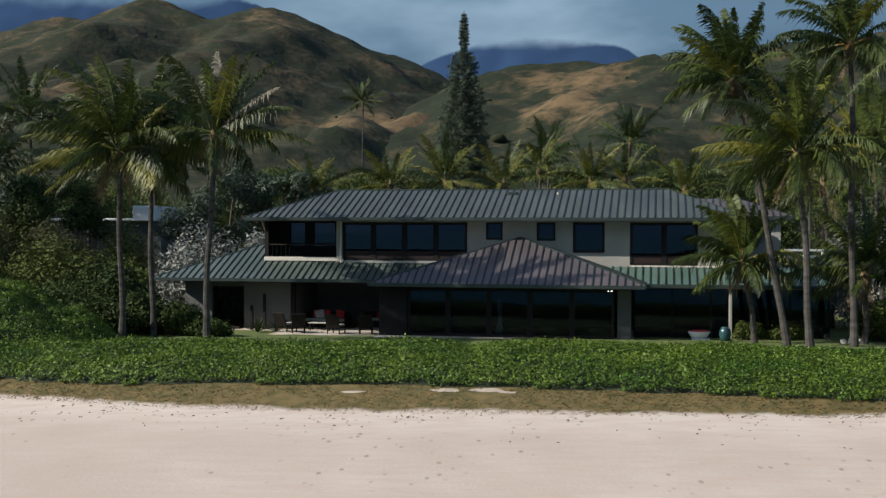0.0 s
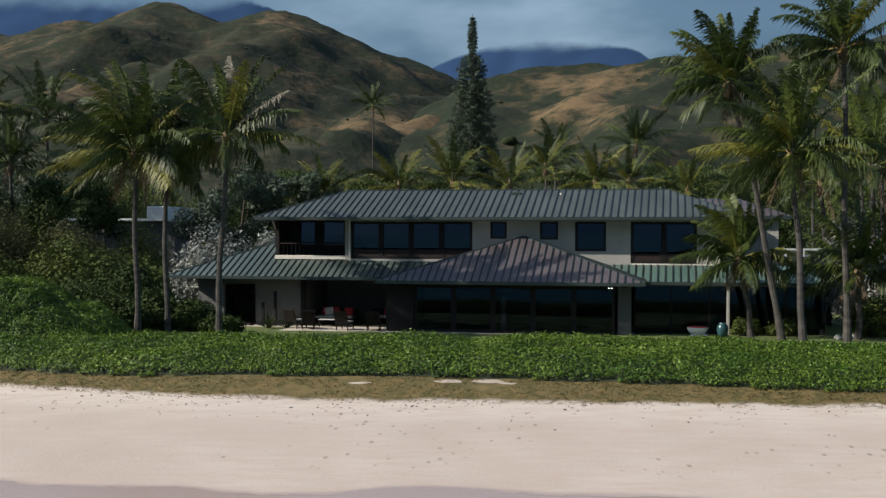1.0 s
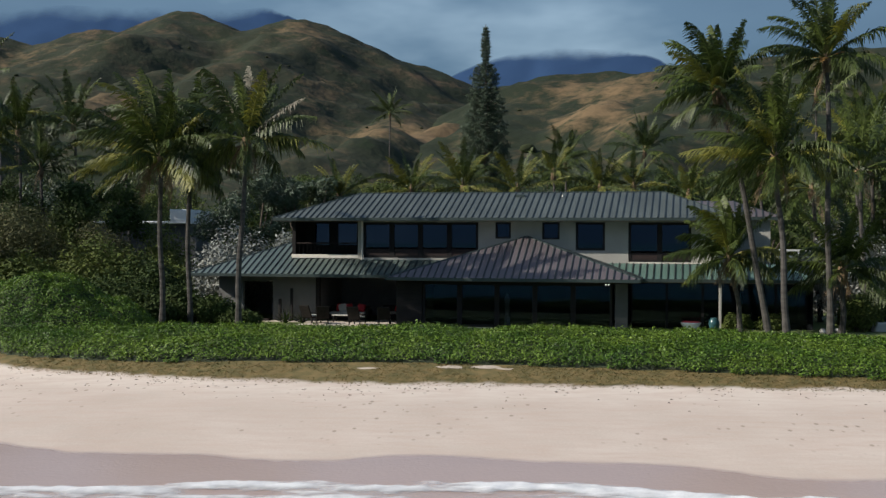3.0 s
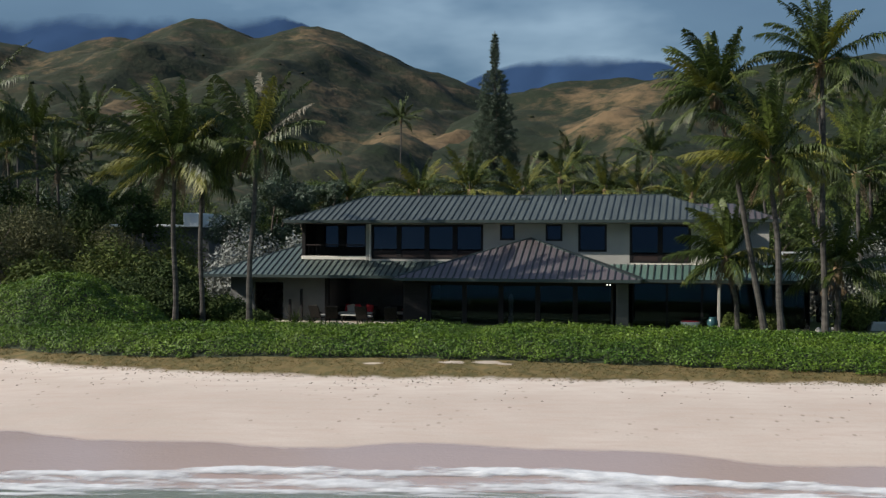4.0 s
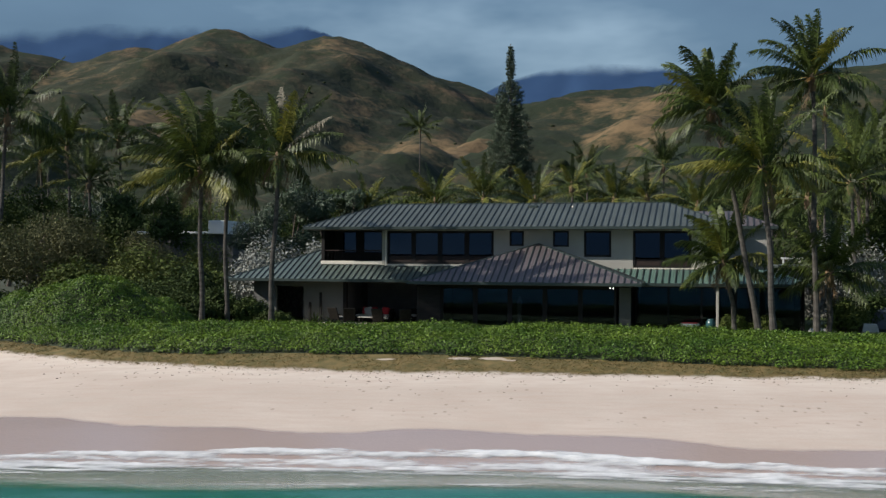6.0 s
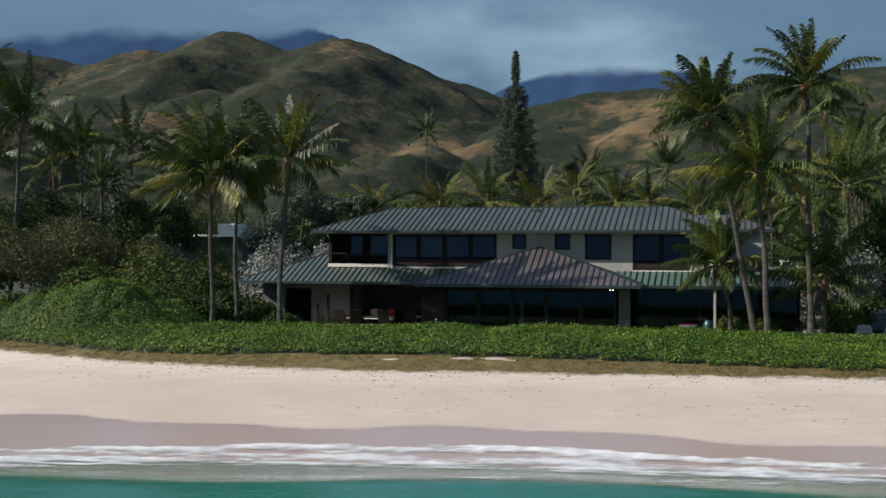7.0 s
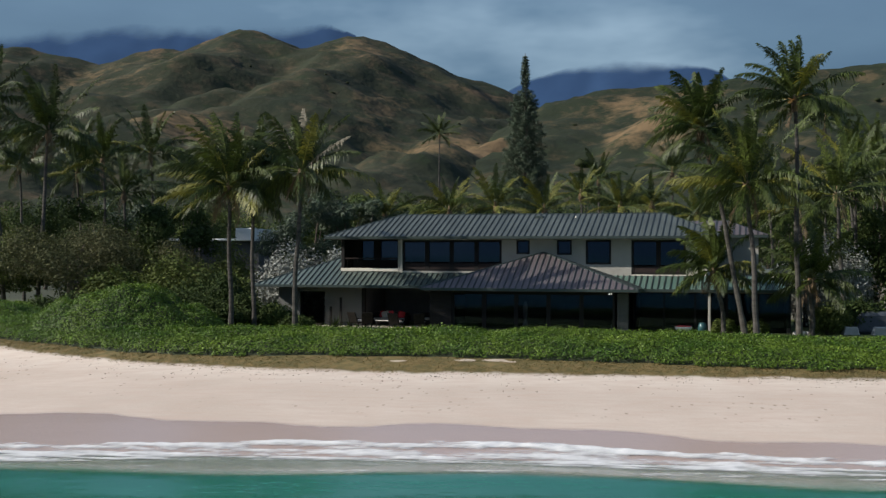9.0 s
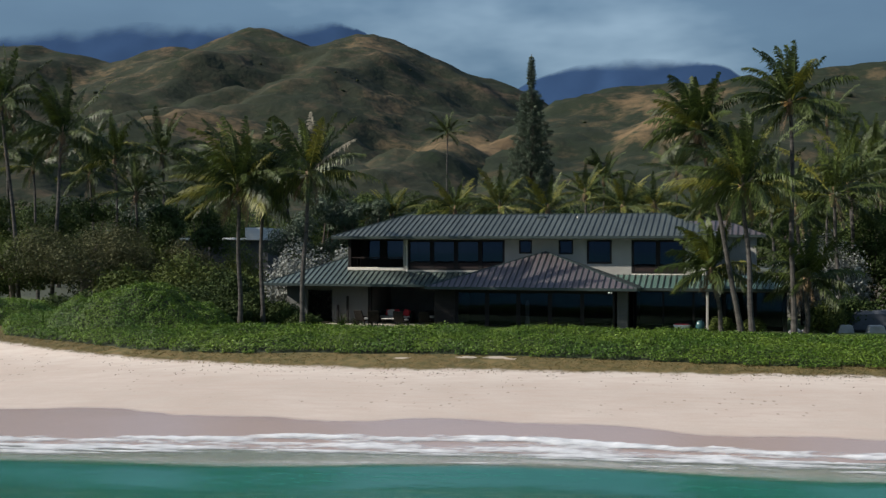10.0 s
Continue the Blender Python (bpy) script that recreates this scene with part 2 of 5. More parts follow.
def ground_material():
    m = surface("sand with verge and lawn", (0.435, 0.355, 0.29), (0.525, 0.44, 0.37), 0.9, 0.3, 9, 0.6, bump_dist=0.04)
    t = m.node_tree
    b = t.nodes["Principled BSDF"]
    sand = b.inputs["Base Color"].links[0].from_socket

    def nd(kind, op=None):
        k = t.nodes.new(kind)
        if op:
            k.operation = op
        return k

    pos = nd("ShaderNodeNewGeometry")
    at = nd("ShaderNodeAttribute")
    at.attribute_name = "inland"
    wob = nd("ShaderNodeTexNoise")
    wob.inputs["Scale"].default_value, wob.inputs["Detail"].default_value = 0.8, 6
    t.links.new(pos.outputs["Position"], wob.inputs["Vector"])

    def ramp(value, lo, hi, noise_gain):
        a = nd("ShaderNodeMath", "MULTIPLY_ADD")
        t.links.new(wob.outputs[0], a.inputs[0])
        a.inputs[1].default_value = noise_gain
        t.links.new(value, a.inputs[2])
        r = nd("ShaderNodeMapRange")
        r.interpolation_type = "SMOOTHSTEP"
        r.inputs["From Min"].default_value, r.inputs["From Max"].default_value = lo + noise_gain * .5, hi + noise_gain * .5
        t.links.new(a.outputs[0], r.inputs[0])
        return r.outputs[0]

    def over(base, colour, fac):
        x = nd("ShaderNodeMix")
        x.data_type = "RGBA"
        t.links.new(fac, x.inputs[0])
        t.links.new(base, x.inputs[6])
        if isinstance(colour, tuple):
            x.inputs[7].default_value = (*colour, 1)
        else:
            t.links.new(colour, x.inputs[7])
        return x.outputs[2]

    # footprints and drift: small dark specks on the dry sand
    vor = nd("ShaderNodeTexVoronoi")
    vor.inputs["Scale"].default_value = 2.2
    t.links.new(pos.outputs["Position"], vor.inputs["Vector"])
    vor.inputs["Randomness"].default_value = 1.0
    stretch = nd("ShaderNodeMapping")
    stretch.inputs["Scale"].default_value = (1.0, 0.62, 1.0)
    stretch.inputs["Rotation"].default_value = (0, 0, 0.5)
    t.links.new(pos.outputs["Position"], stretch.inputs[0])
    t.links.new(stretch.outputs[0], vor.inputs["Vector"])
    sp = nd("ShaderNodeMapRange")
    sp.inputs["From Min"].default_value, sp.inputs["From Max"].default_value = 0.2, 0.09
    t.links.new(vor.outputs["Distance"], sp.inputs[0])
    big = nd("ShaderNodeTexNoise")
    big.inputs["Scale"].default_value = 0.25
    t.links.new(pos.outputs["Position"], big.inputs["Vector"])
    bigr = nd("ShaderNodeMapRange")
    bigr.inputs["From Min"].default_value, bigr.inputs["From Max"].default_value = 0.47, 0.6
    t.links.new(big.outputs[0], bigr.inputs[0])
    dry = ramp(at.outputs["Fac"], -8.2, -6.0, 1.0)
    mul = nd("ShaderNodeMath", "MULTIPLY")
    t.links.new(sp.outputs[0], mul.inputs[0])
    t.links.new(bigr.outputs[0], mul.inputs[1])
    mul2 = nd("ShaderNodeMath", "MULTIPLY")
    t.links.new(mul.outputs[0], mul2.inputs[0])
    t.links.new(dry, mul2.inputs[1])
    c = over(sand, (0.555, 0.475, 0.4), ramp(at.outputs["Fac"], -3.2, -0.8, 1.6))
    # wind-drifted streaks of darker, damper sand along the shore
    drift = nd("ShaderNodeMapping")
    drift.inputs["Scale"].default_value = (0.35, 1.5, 1.0)
    t.links.new(pos.outputs["Position"], drift.inputs[0])
    dn = nd("ShaderNodeTexNoise")
    dn.inputs["Scale"].default_value, dn.inputs["Detail"].default_value, dn.inputs["Roughness"].default_value = 1.6, 9, 0.68
    t.links.new(drift.outputs[0], dn.inputs["Vector"])
    dr = nd("ShaderNodeMapRange")
    dr.inputs["From Min"].default_value, dr.inputs["From Max"].default_value = 0.42, 0.68
    dr.inputs["To Max"].default_value = 0.75
    t.links.new(dn.outputs[0], dr.inputs[0])
    c = over(c, (0.46, 0.352, 0.285), dr.outputs[0])
    c = over(c, (0.27, 0.215, 0.165), mul2.outputs[0])
    # wet sand near the sea
    sepz = nd("ShaderNodeAttribute")
    sepz.attribute_name = "wet"
    wet = ramp(sepz.outputs["Fac"], -0.2, 0.22, 0.5)
    c = over(c, (0.37, 0.285, 0.25), wet)
    rr = nd("ShaderNodeMapRange")
    rr.inputs["To Min"].default_value, rr.inputs["To Max"].default_value = 0.9, 0.2
    t.links.new(wet, rr.inputs[0])
    t.links.new(rr.outputs[0], b.inputs["Roughness"])
    # verge of dry grass, then lawn
    g1 = nd("ShaderNodeTexNoise")
    g1.inputs["Scale"].default_value, g1.inputs["Detail"].default_value = 2.2, 10
    t.links.new(pos.outputs["Position"], g1.inputs["Vector"])
    gr = nd("ShaderNodeValToRGB")
    gr.color_ramp.elements[0].position, gr.color_ramp.elements[0].color = 0.35, (0.085, 0.072, 0.018, 1)
    gr.color_ramp.elements[1].position, gr.color_ramp.elements[1].color = 0.7, (0.18, 0.122, 0.042, 1)
    t.links.new(g1.outputs[0], gr.inputs[0])
    c = over(c, gr.outputs[0], ramp(at.outputs["Fac"], -0.15, 0.25, 0.9))
    lr = nd("ShaderNodeValToRGB")
    lr.color_ramp.elements[0].position, lr.color_ramp.elements[0].color = 0.35, (0.07, 0.10, 0.02, 1)
    lr.color_ramp.elements[1].position, lr.color_ramp.elements[1].color = 0.7, (0.13, 0.16, 0.035, 1)
    t.links.new(g1.outputs[0], lr.inputs[0])
    c = over(c, lr.outputs[0], ramp(at.outputs["Fac"], 4.0, 6.0, 0.5))
    c = over(c, (0.028, 0.034, 0.014), ramp(at.outputs["Fac"], 30.0, 40.0, 4.0))
    t.links.new(c, b.inputs["Base Color"])
    return m


M["ground"] = ground_material()
ground = raw("ground", gv, gf, M["ground"], smooth=True)
tagged(ground, "pale sand beach rising to a dry grass verge and lawn", "ground", kind="structure")
WET = [(-60, -26.0), (-17.7, -27.9), (-10, -28.9), (1, -29.3), (8, -30.0), (17, -30.6), (60, -32.5)]
for key, fn in (("inland", lambda x, y: y - edge_y(x)), ("wet", lambda x, y: lerp(x, WET) - y + 0.35 * math.sin(x * 0.35) + 0.2 * math.sin(x * 0.9 + 1))):
    lay = ground.data.attributes.new(key, "FLOAT", "POINT")
    lay.data.foreach_set("value", [max(-100.0, min(100.0, fn(x, y))) for x, y, _ in gv])


# ---- the sea ----
SEA = -2.2


def sea_material():
    # sand shows through the shallows and gives way to green
    m = surface("shallow green sea", (0.010, 0.098, 0.066), (0.022, 0.148, 0.102), 0.16, 0.12, 3.0, 0.4, stretch=(0.45, 1, 1), bump_dist=0.12)
    t = m.node_tree
    b = t.nodes["Principled BSDF"]
    deep = b.inputs["Base Color"].links[0].from_socket
    pos = t.nodes.new("ShaderNodeNewGeometry")
    sep = t.nodes.new("ShaderNodeSeparateXYZ")
    t.links.new(pos.outputs["Position"], sep.inputs[0])
    wob = t.nodes.new("ShaderNodeTexNoise")
    wob.inputs["Scale"].default_value, wob.inputs["Detail"].default_value = 0.22, 3
    t.links.new(pos.outputs["Position"], wob.inputs["Vector"])
    ad = t.nodes.new("ShaderNodeMath")
    ad.operation = "MULTIPLY_ADD"
    ad.inputs[1].default_value = 2.0
    t.links.new(wob.outputs[0], ad.inputs[0])
    t.links.new(sep.outputs[1], ad.inputs[2])
    r = t.nodes.new("ShaderNodeMapRange")
    r.interpolation_type = "SMOOTHSTEP"
    r.inputs["From Min"].default_value, r.inputs["From Max"].default_value = -36.2, -34.9
    t.links.new(ad.outputs[0], r.inputs[0])
    mix = t.nodes.new("ShaderNodeMix")
    mix.data_type = "RGBA"
    mix.inputs[7].default_value = (0.19, 0.215, 0.18, 1)
    t.links.new(r.outputs[0], mix.inputs[0])
    t.links.new(deep, mix.inputs[6])
    t.links.new(mix.outputs[2], b.inputs["Base Color"])
    return m


def swell(x, y):
    d = -y - 33 + 0.8 * math.sin(x * 0.16 + 1.0) + 0.5 * math.sin(x * 0.37)
    return 0.22 * math.exp(-((d - 5.0) / 1.6) ** 2) + 0.05 * math.sin(d * 0.8) * min(1, max(0, d / 6)) + 0.03 * fbm(x * 0.5, y * 1.2)


sx = axis((-3000, -60, 420), (-60, 60, 1.0), (60, 3000, 420))
sy = axis((-4500, -300, 600), (-300, -80, 20), (-80, -31, 0.5))
sv = [(x, y, SEA + (swell(x, y) if y > -200 else 0)) for y in sy for x in sx]
n = len(sx)
sf = [(j * n + i, j * n + i + 1, (j + 1) * n + i + 1, (j + 1) * n + i) for j in range(len(sy) - 1) for i in range(n - 1)]
sea = raw("water", sv, sf, sea_material(), smooth=True)
tagged(sea, "calm shallow green sea with a small shore break", "sea", kind="structure")


def foam_band(y_mid, width, seed, lift, cut, lobes=1.0):
    """A strip of foam drawn out along the shore: soft streaks, holes and a ragged front."""
    vs, fs, ks, idx = [], [], [], {}
    dx, dy = 0.11, 0.055
    for j in range(int(width / dy) + 1):
        v = j * dy
        for i in range(int(74 / dx)):
            x = -37 + i * dx
            drift = lobes * (0.55 * math.sin(x * 0.19 + seed) + 0.9 * fbm(x * 0.16, seed * 3.1, 0, 3))
            y = y_mid + v - width / 2 + drift
            e = 1 - abs(2 * v / width - 1)
            streak = fbm(x * 0.42, y * 2.3, seed, 5)
            lace = fbm(x * 2.0, y * 4.5, seed + 9, 3)
            k = 0.95 * e ** 0.55 + 1.25 * streak + 0.45 * lace + 0.5 * fbm(x * 0.1, seed + 2) - cut
            if k > -0.15:
                idx[i, j] = len(vs)
                z = max(ground_z(x, y), SEA + swell(x, y)) + 0.02 + lift * max(0, min(k, 0.8)) * (0.7 + 0.6 * noise.noise((x * 2, y * 4, seed)))
                vs.append((x, y, z))
                ks.append(k)
    for (i, j), a in idx.items():
        q = [(i + 1, j), (i + 1, j + 1), (i, j + 1)]
        if all(k in idx for k in q):
            fs.append((a, idx[q[0]], idx[q[1]], idx[q[2]]))
    return vs, fs, ks


M["foam"] = surface("white sea foam", (0.5, 0.5, 0.5), (0.76, 0.76, 0.75), 0.8, 1.2, 12, 0.5, bump_dist=0.04)
ft = M["foam"].node_tree
fa, fr = ft.nodes.new("ShaderNodeAttribute"), ft.nodes.new("ShaderNodeMapRange")
fa.attribute_name = "froth"
fr.interpolation_type = "SMOOTHSTEP"
fr.inputs["From Min"].default_value, fr.inputs["From Max"].default_value = -0.12, 0.75
fr.inputs["To Max"].default_value = 0.86
ft.links.new(fa.outputs["Fac"], fr.inputs[0])
ft.links.new(fr.outputs[0], ft.nodes["Principled BSDF"].inputs["Alpha"])
for lab, args in (("white streaky foam of the shore break on the wash", (-33.5, 3.6, 1.3, 0.07, 0.50)), ("thin trail of foam on the shallow water", (-36.0, 1.6, 5.2, 0.03, 0.95)),
                  ("ragged crest of foam at the edge of the wash", (-32.3, 0.9, 1.3, 0.12, 0.28))):
    v, f, k = foam_band(*args)
    ob = tagged(raw("foam", v, f, M["foam"], smooth=True), lab, "foam", kind="stuff")
    ob.data.attributes.new("froth", "FLOAT", "POINT").data.foreach_set("value", k)


# ---- hills and the far range ----
def hill_material(name, green, dry, brown, amount):
    m = surface(name, green, dry, 0.95, 0.012, 0.12, 1.0, spec=0.1, bump_dist=4.0)
    t = m.node_tree
    b = t.nodes["Principled BSDF"]
    base = b.inputs["Base Color"].links[0].from_socket
    pos = t.nodes.new("ShaderNodeNewGeometry")
    n1 = t.nodes.new("ShaderNodeTexNoise")
    n1.inputs["Scale"].default_value, n1.inputs["Detail"].default_value, n1.inputs["Roughness"].default_value = 0.02, 10, 0.75
    t.links.new(pos.outputs["Position"], n1.inputs["Vector"])
    r = t.nodes.new("ShaderNodeMapRange")
    r.inputs["From Min"].default_value, r.inputs["From Max"].default_value = 0.62 - amount, 0.74 - amount
    t.links.new(n1.outputs[0], r.inputs[0])
    at = t.nodes.new("ShaderNodeAttribute")
    at.attribute_name = "spur"
    mu = t.nodes.new("ShaderNodeMath")
    mu.operation = "MULTIPLY"
    t.links.new(r.outputs[0], mu.inputs[0])
    t.links.new(at.outputs["Fac"], mu.inputs[1])
    x = t.nodes.new("ShaderNodeMix")
    x.data_type = "RGBA"
    x.inputs[7].default_value = (*brown, 1)
    t.links.new(mu.outputs[0], x.inputs[0])
    t.links.new(base, x.inputs[6])
    # sun-dried grass and bare earth on the open flanks
    da = t.nodes.new("ShaderNodeAttribute")
    da.attribute_name = "dry"
    dn = t.nodes.new("ShaderNodeTexNoise")
    dn.inputs["Scale"].default_value, dn.inputs["Detail"].default_value, dn.inputs["Roughness"].default_value = 0.06, 9, 0.7
    t.links.new(pos.outputs["Position"], dn.inputs["Vector"])
    dm = t.nodes.new("ShaderNodeMath")
    dm.operation = "MULTIPLY_ADD"
    dm.inputs[1].default_value = 2.2
    t.links.new(dn.outputs[0], dm.inputs[0])
    t.links.new(da.outputs["Fac"], dm.inputs[2])
    dr = t.nodes.new("ShaderNodeMapRange")
    dr.inputs["From Min"].default_value, dr.inputs["From Max"].default_value = 1.5, 2.05
    dr.inputs["To Max"].default_value = 0.9
    t.links.new(dm.outputs[0], dr.inputs[0])
    dx = t.nodes.new("ShaderNodeMix")
    dx.data_type = "RGBA"
    dx.inputs[7].default_value = (0.165, 0.112, 0.06, 1)
    t.links.new(dr.outputs[0], dx.inputs[0])
    t.links.new(x.outputs[2], dx.inputs[6])
    x = dx
    # scattered dark scrub
    v = t.nodes.new("ShaderNodeTexNoise")
    v.inputs["Scale"].default_value, v.inputs["Detail"].default_value, v.inputs["Roughness"].default_value = 0.035, 9, 0.72
    t.links.new(pos.outputs["Position"], v.inputs["Vector"])
    vr = t.nodes.new("ShaderNodeMapRange")
    vr.inputs["From Min"].default_value, vr.inputs["From Max"].default_value = 0.54, 0.64
    t.links.new(v.outputs[0], vr.inputs[0])
    y = t.nodes.new("ShaderNodeMix")
    y.data_type = "RGBA"
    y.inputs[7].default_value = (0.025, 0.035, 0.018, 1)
    t.links.new(vr.outputs[0], y.inputs[0])
    t.links.new(x.outputs[2], y.inputs[6])
    # tufts of pale grass between the scrub
    tu = t.nodes.new("ShaderNodeTexNoise")
    tu.inputs["Scale"].default_value, tu.inputs["Detail"].default_value, tu.inputs["Roughness"].default_value = 0.045, 10, 0.72
    t.links.new(pos.outputs["Position"], tu.inputs["Vector"])
    tr = t.nodes.new("ShaderNodeMapRange")
    tr.inputs["From Min"].default_value, tr.inputs["From Max"].default_value = 0.52, 0.68
    tr.inputs["To Max"].default_value = 0.52
    t.links.new(tu.outputs[0], tr.inputs[0])
    z = t.nodes.new("ShaderNodeMix")
    z.data_type = "RGBA"
    z.inputs[7].default_value = (*[c * 1.05 for c in brown], 1)
    t.links.new(tr.outputs[0], z.inputs[0])
    t.links.new(y.outputs[2], z.inputs[6])
    t.links.new(z.outputs[2], b.inputs["Base Color"])
    return m


SCRUB = []


def hill(name, label, crest, y_top, y_foot, x0, x1, step, seed, material, rough, clumps, dry=()):
    xs, ys = np.arange(x0, x1 + 1, step), np.arange(y_foot, y_top + 260, step)
    vs, spur = [], []
    for y in ys:
        s = (y - y_foot) / (y_top - y_foot)
        for x in xs:
            # spurs run down from the crest and lean to one side
            u = x + 0.25 * (y_top - y) + 60 * fbm(x * 0.004, y * 0.004, seed)
            rid = 1 - abs(2 * ((u / 190.0 + seed) % 1.0) - 1)
            g = min(s, 1.0) ** 1.25 if s < 1 else 1 - ((s - 1) * 2.2) ** 1.5
            c = lerp(x * (1 + 0.02 * (1 - s)), crest)
            z = c * g
            body = 4 * max(0.0, s) * max(0.0, 1 - min(s, 1.0)) if s < 1 else 0
            rid2 = 1 - abs(2 * ((u / 71.0 + 0.6 * rid + seed) % 1.0) - 1)
            z += body * rough * (rid - 0.6 + 0.38 * (rid2 - 0.5)) + fbm(x * 0.014, y * 0.014, seed, 6) * 20 + abs(fbm(x * 0.03, y * 0.022, seed + 3, 5)) * -11 * min(1.0, 0.15 + body)
            vs.append((x, y, z))
            spur.append(min(1.0, max(0.0, 0.25 + 0.6 * rid + 0.5 * rid2 - 0.25 * body + (0.4 if s > 0.9 else 0))))
    n = len(xs)
    fs = [(j * n + i, j * n + i + 1, (j + 1) * n + i + 1, (j + 1) * n + i) for j in range(len(ys) - 1) for i in range(n - 1)]
    ob = raw(name, vs, fs, material, smooth=True)
    lay = ob.data.attributes.new("spur", "FLOAT", "POINT")
    lay.data.foreach_set("value", spur)
    lay = ob.data.attributes.new("dry", "FLOAT", "POINT")
    lay.data.foreach_set("value", [min(1.0, sum(g * math.exp(-((x - a) / w) ** 2 - ((y - b) / d) ** 2) for a, b, w, d, g in dry)) for x, y, _ in vs])
    # clumps of scrub, thicker in the gullies
    rg = np.random.RandomState(int(seed * 100))
    va = np.array(vs)
    ok = np.array([fbm(a * 0.006, b * 0.006, 40 + seed) for a, b, _ in vs]) + 0.25 * (0.5 - np.array(spur)) + 0.12 * rg.normal(size=len(vs)) > 0.16
    ok &= (va[:, 1] < y_top - 90) & (np.abs(va[:, 0] + 60) < 0.55 * va[:, 1])
    idx = rg.choice(np.nonzero(ok)[0], min(clumps, int(ok.sum())), replace=False)
    r = 1.0 + 4.0 * rg.rand(len(idx)) ** 3
    c = va[idx] + np.stack([rg.uniform(-4, 4, len(idx)), rg.uniform(-4, 4, len(idx)), r * .05], 1)
    SCRUB.append((c, np.stack([r * 1.25, r * 1.25, r * .8], 1), int(seed * 100)))
    return tagged(ob, label, "hill", kind="structure")


LEFT_CREST = [(-1500, 190), (-900, 225), (-634, 237), (-595, 236), (-535, 217), (-506, 209), (-438, 227), (-409, 226), (-349, 249), (-318, 242), (-274, 228), (-240, 234), (-212, 239),
              (-187, 233), (-144, 209), (-96, 189), (-56, 175), (-21, 162), (60, 130), (200, 110), (900, 90)]
RIGHT_CREST = [(-400, 5), (-160, 40), (-80, 92), (-15, 128), (25, 138), (57, 145), (90, 148), (136, 153), (194, 156), (226, 157), (400, 170), (900, 180)]
# cloud shade is put into the hills' dark base colours; no cloud casts it
hill("hillside", "green and dry-grass volcanic ridge with cloud shade in its colours", LEFT_CREST, 1150, 330, -1300, 700, 8, 0.3,
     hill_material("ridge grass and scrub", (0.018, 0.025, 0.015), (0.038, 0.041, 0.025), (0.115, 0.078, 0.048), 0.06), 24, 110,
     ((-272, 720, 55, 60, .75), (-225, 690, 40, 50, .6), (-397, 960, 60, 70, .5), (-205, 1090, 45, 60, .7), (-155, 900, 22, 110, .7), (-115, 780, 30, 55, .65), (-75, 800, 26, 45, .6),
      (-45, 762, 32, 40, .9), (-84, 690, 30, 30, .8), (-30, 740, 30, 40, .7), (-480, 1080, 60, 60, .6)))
hill("hillside", "lower green hill darkened for cloud shade, with dry brown patches", RIGHT_CREST, 900, 300, -420, 900, 8, 0.62,
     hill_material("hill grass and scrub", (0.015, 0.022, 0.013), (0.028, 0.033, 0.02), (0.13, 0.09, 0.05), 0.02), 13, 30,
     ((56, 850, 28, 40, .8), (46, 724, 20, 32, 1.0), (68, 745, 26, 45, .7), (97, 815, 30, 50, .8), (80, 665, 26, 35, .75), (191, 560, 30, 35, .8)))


def range_material():
    # air haze is put into the blue base colour and a faint glow
    m = surface("range with blue haze painted in", (0.012, 0.026, 0.055), (0.02, 0.04, 0.08), 1.0, 0.002, 0.02, 0.0, spec=0.0)
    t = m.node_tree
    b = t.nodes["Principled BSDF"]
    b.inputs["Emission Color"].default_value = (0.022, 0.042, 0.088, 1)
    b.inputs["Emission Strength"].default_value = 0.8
    at = t.nodes.new("ShaderNodeAttribute")
    at.attribute_name = "top"
    nz = t.nodes.new("ShaderNodeTexNoise")
    nz.inputs["Scale"].default_value, nz.inputs["Detail"].default_value = 0.006, 4
    pos = t.nodes.new("ShaderNodeNewGeometry")
    t.links.new(pos.outputs["Position"], nz.inputs["Vector"])
    ad = t.nodes.new("ShaderNodeMath")
    ad.operation = "MULTIPLY_ADD"
    ad.inputs[1].default_value = 0.9
    t.links.new(nz.outputs[0], ad.inputs[0])
    t.links.new(at.outputs["Fac"], ad.inputs[2])
    r = t.nodes.new("ShaderNodeMapRange")
    r.interpolation_type = "SMOOTHSTEP"
    r.inputs["From Min"].default_value, r.inputs["From Max"].default_value = 0.75, 1.45
    r.inputs["To Min"].default_value, r.inputs["To Max"].default_value = 1.0, 0.0
    t.links.new(ad.outputs[0], r.inputs[0])
    t.links.new(r.outputs[0], b.inputs["Alpha"])
    return m


def far_range(crest, fade, label):
    """A far mountain, hazed by its colour, whose top fades out in place of a cloud base."""
    xs = np.arange(crest[0][0], crest[-1][0], 25)
    vs, top = [], []
    for k in range(24):
        for x in xs:
            c = lerp(x, crest) + 14 * fbm(x * 0.01, 1.7)
            z = c * k / 23
            vs.append((x, 3600 - 500 * (1 - k / 23) + 40 * fbm(x * 0.008, z * 0.01), z))
            top.append(1 - (c - z) / lerp(x, fade) if k else 0)
    n = len(xs)
    fs = [(j * n + i, j * n + i + 1, (j + 1) * n + i + 1, (j + 1) * n + i) for j in range(23) for i in range(n - 1)]
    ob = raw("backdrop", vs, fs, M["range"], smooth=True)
    ob.data.attributes.new("top", "FLOAT", "POINT").data.foreach_set("value", [max(-5.0, t) for t in top])
    tagged(ob, label, "mountains", kind="structure")


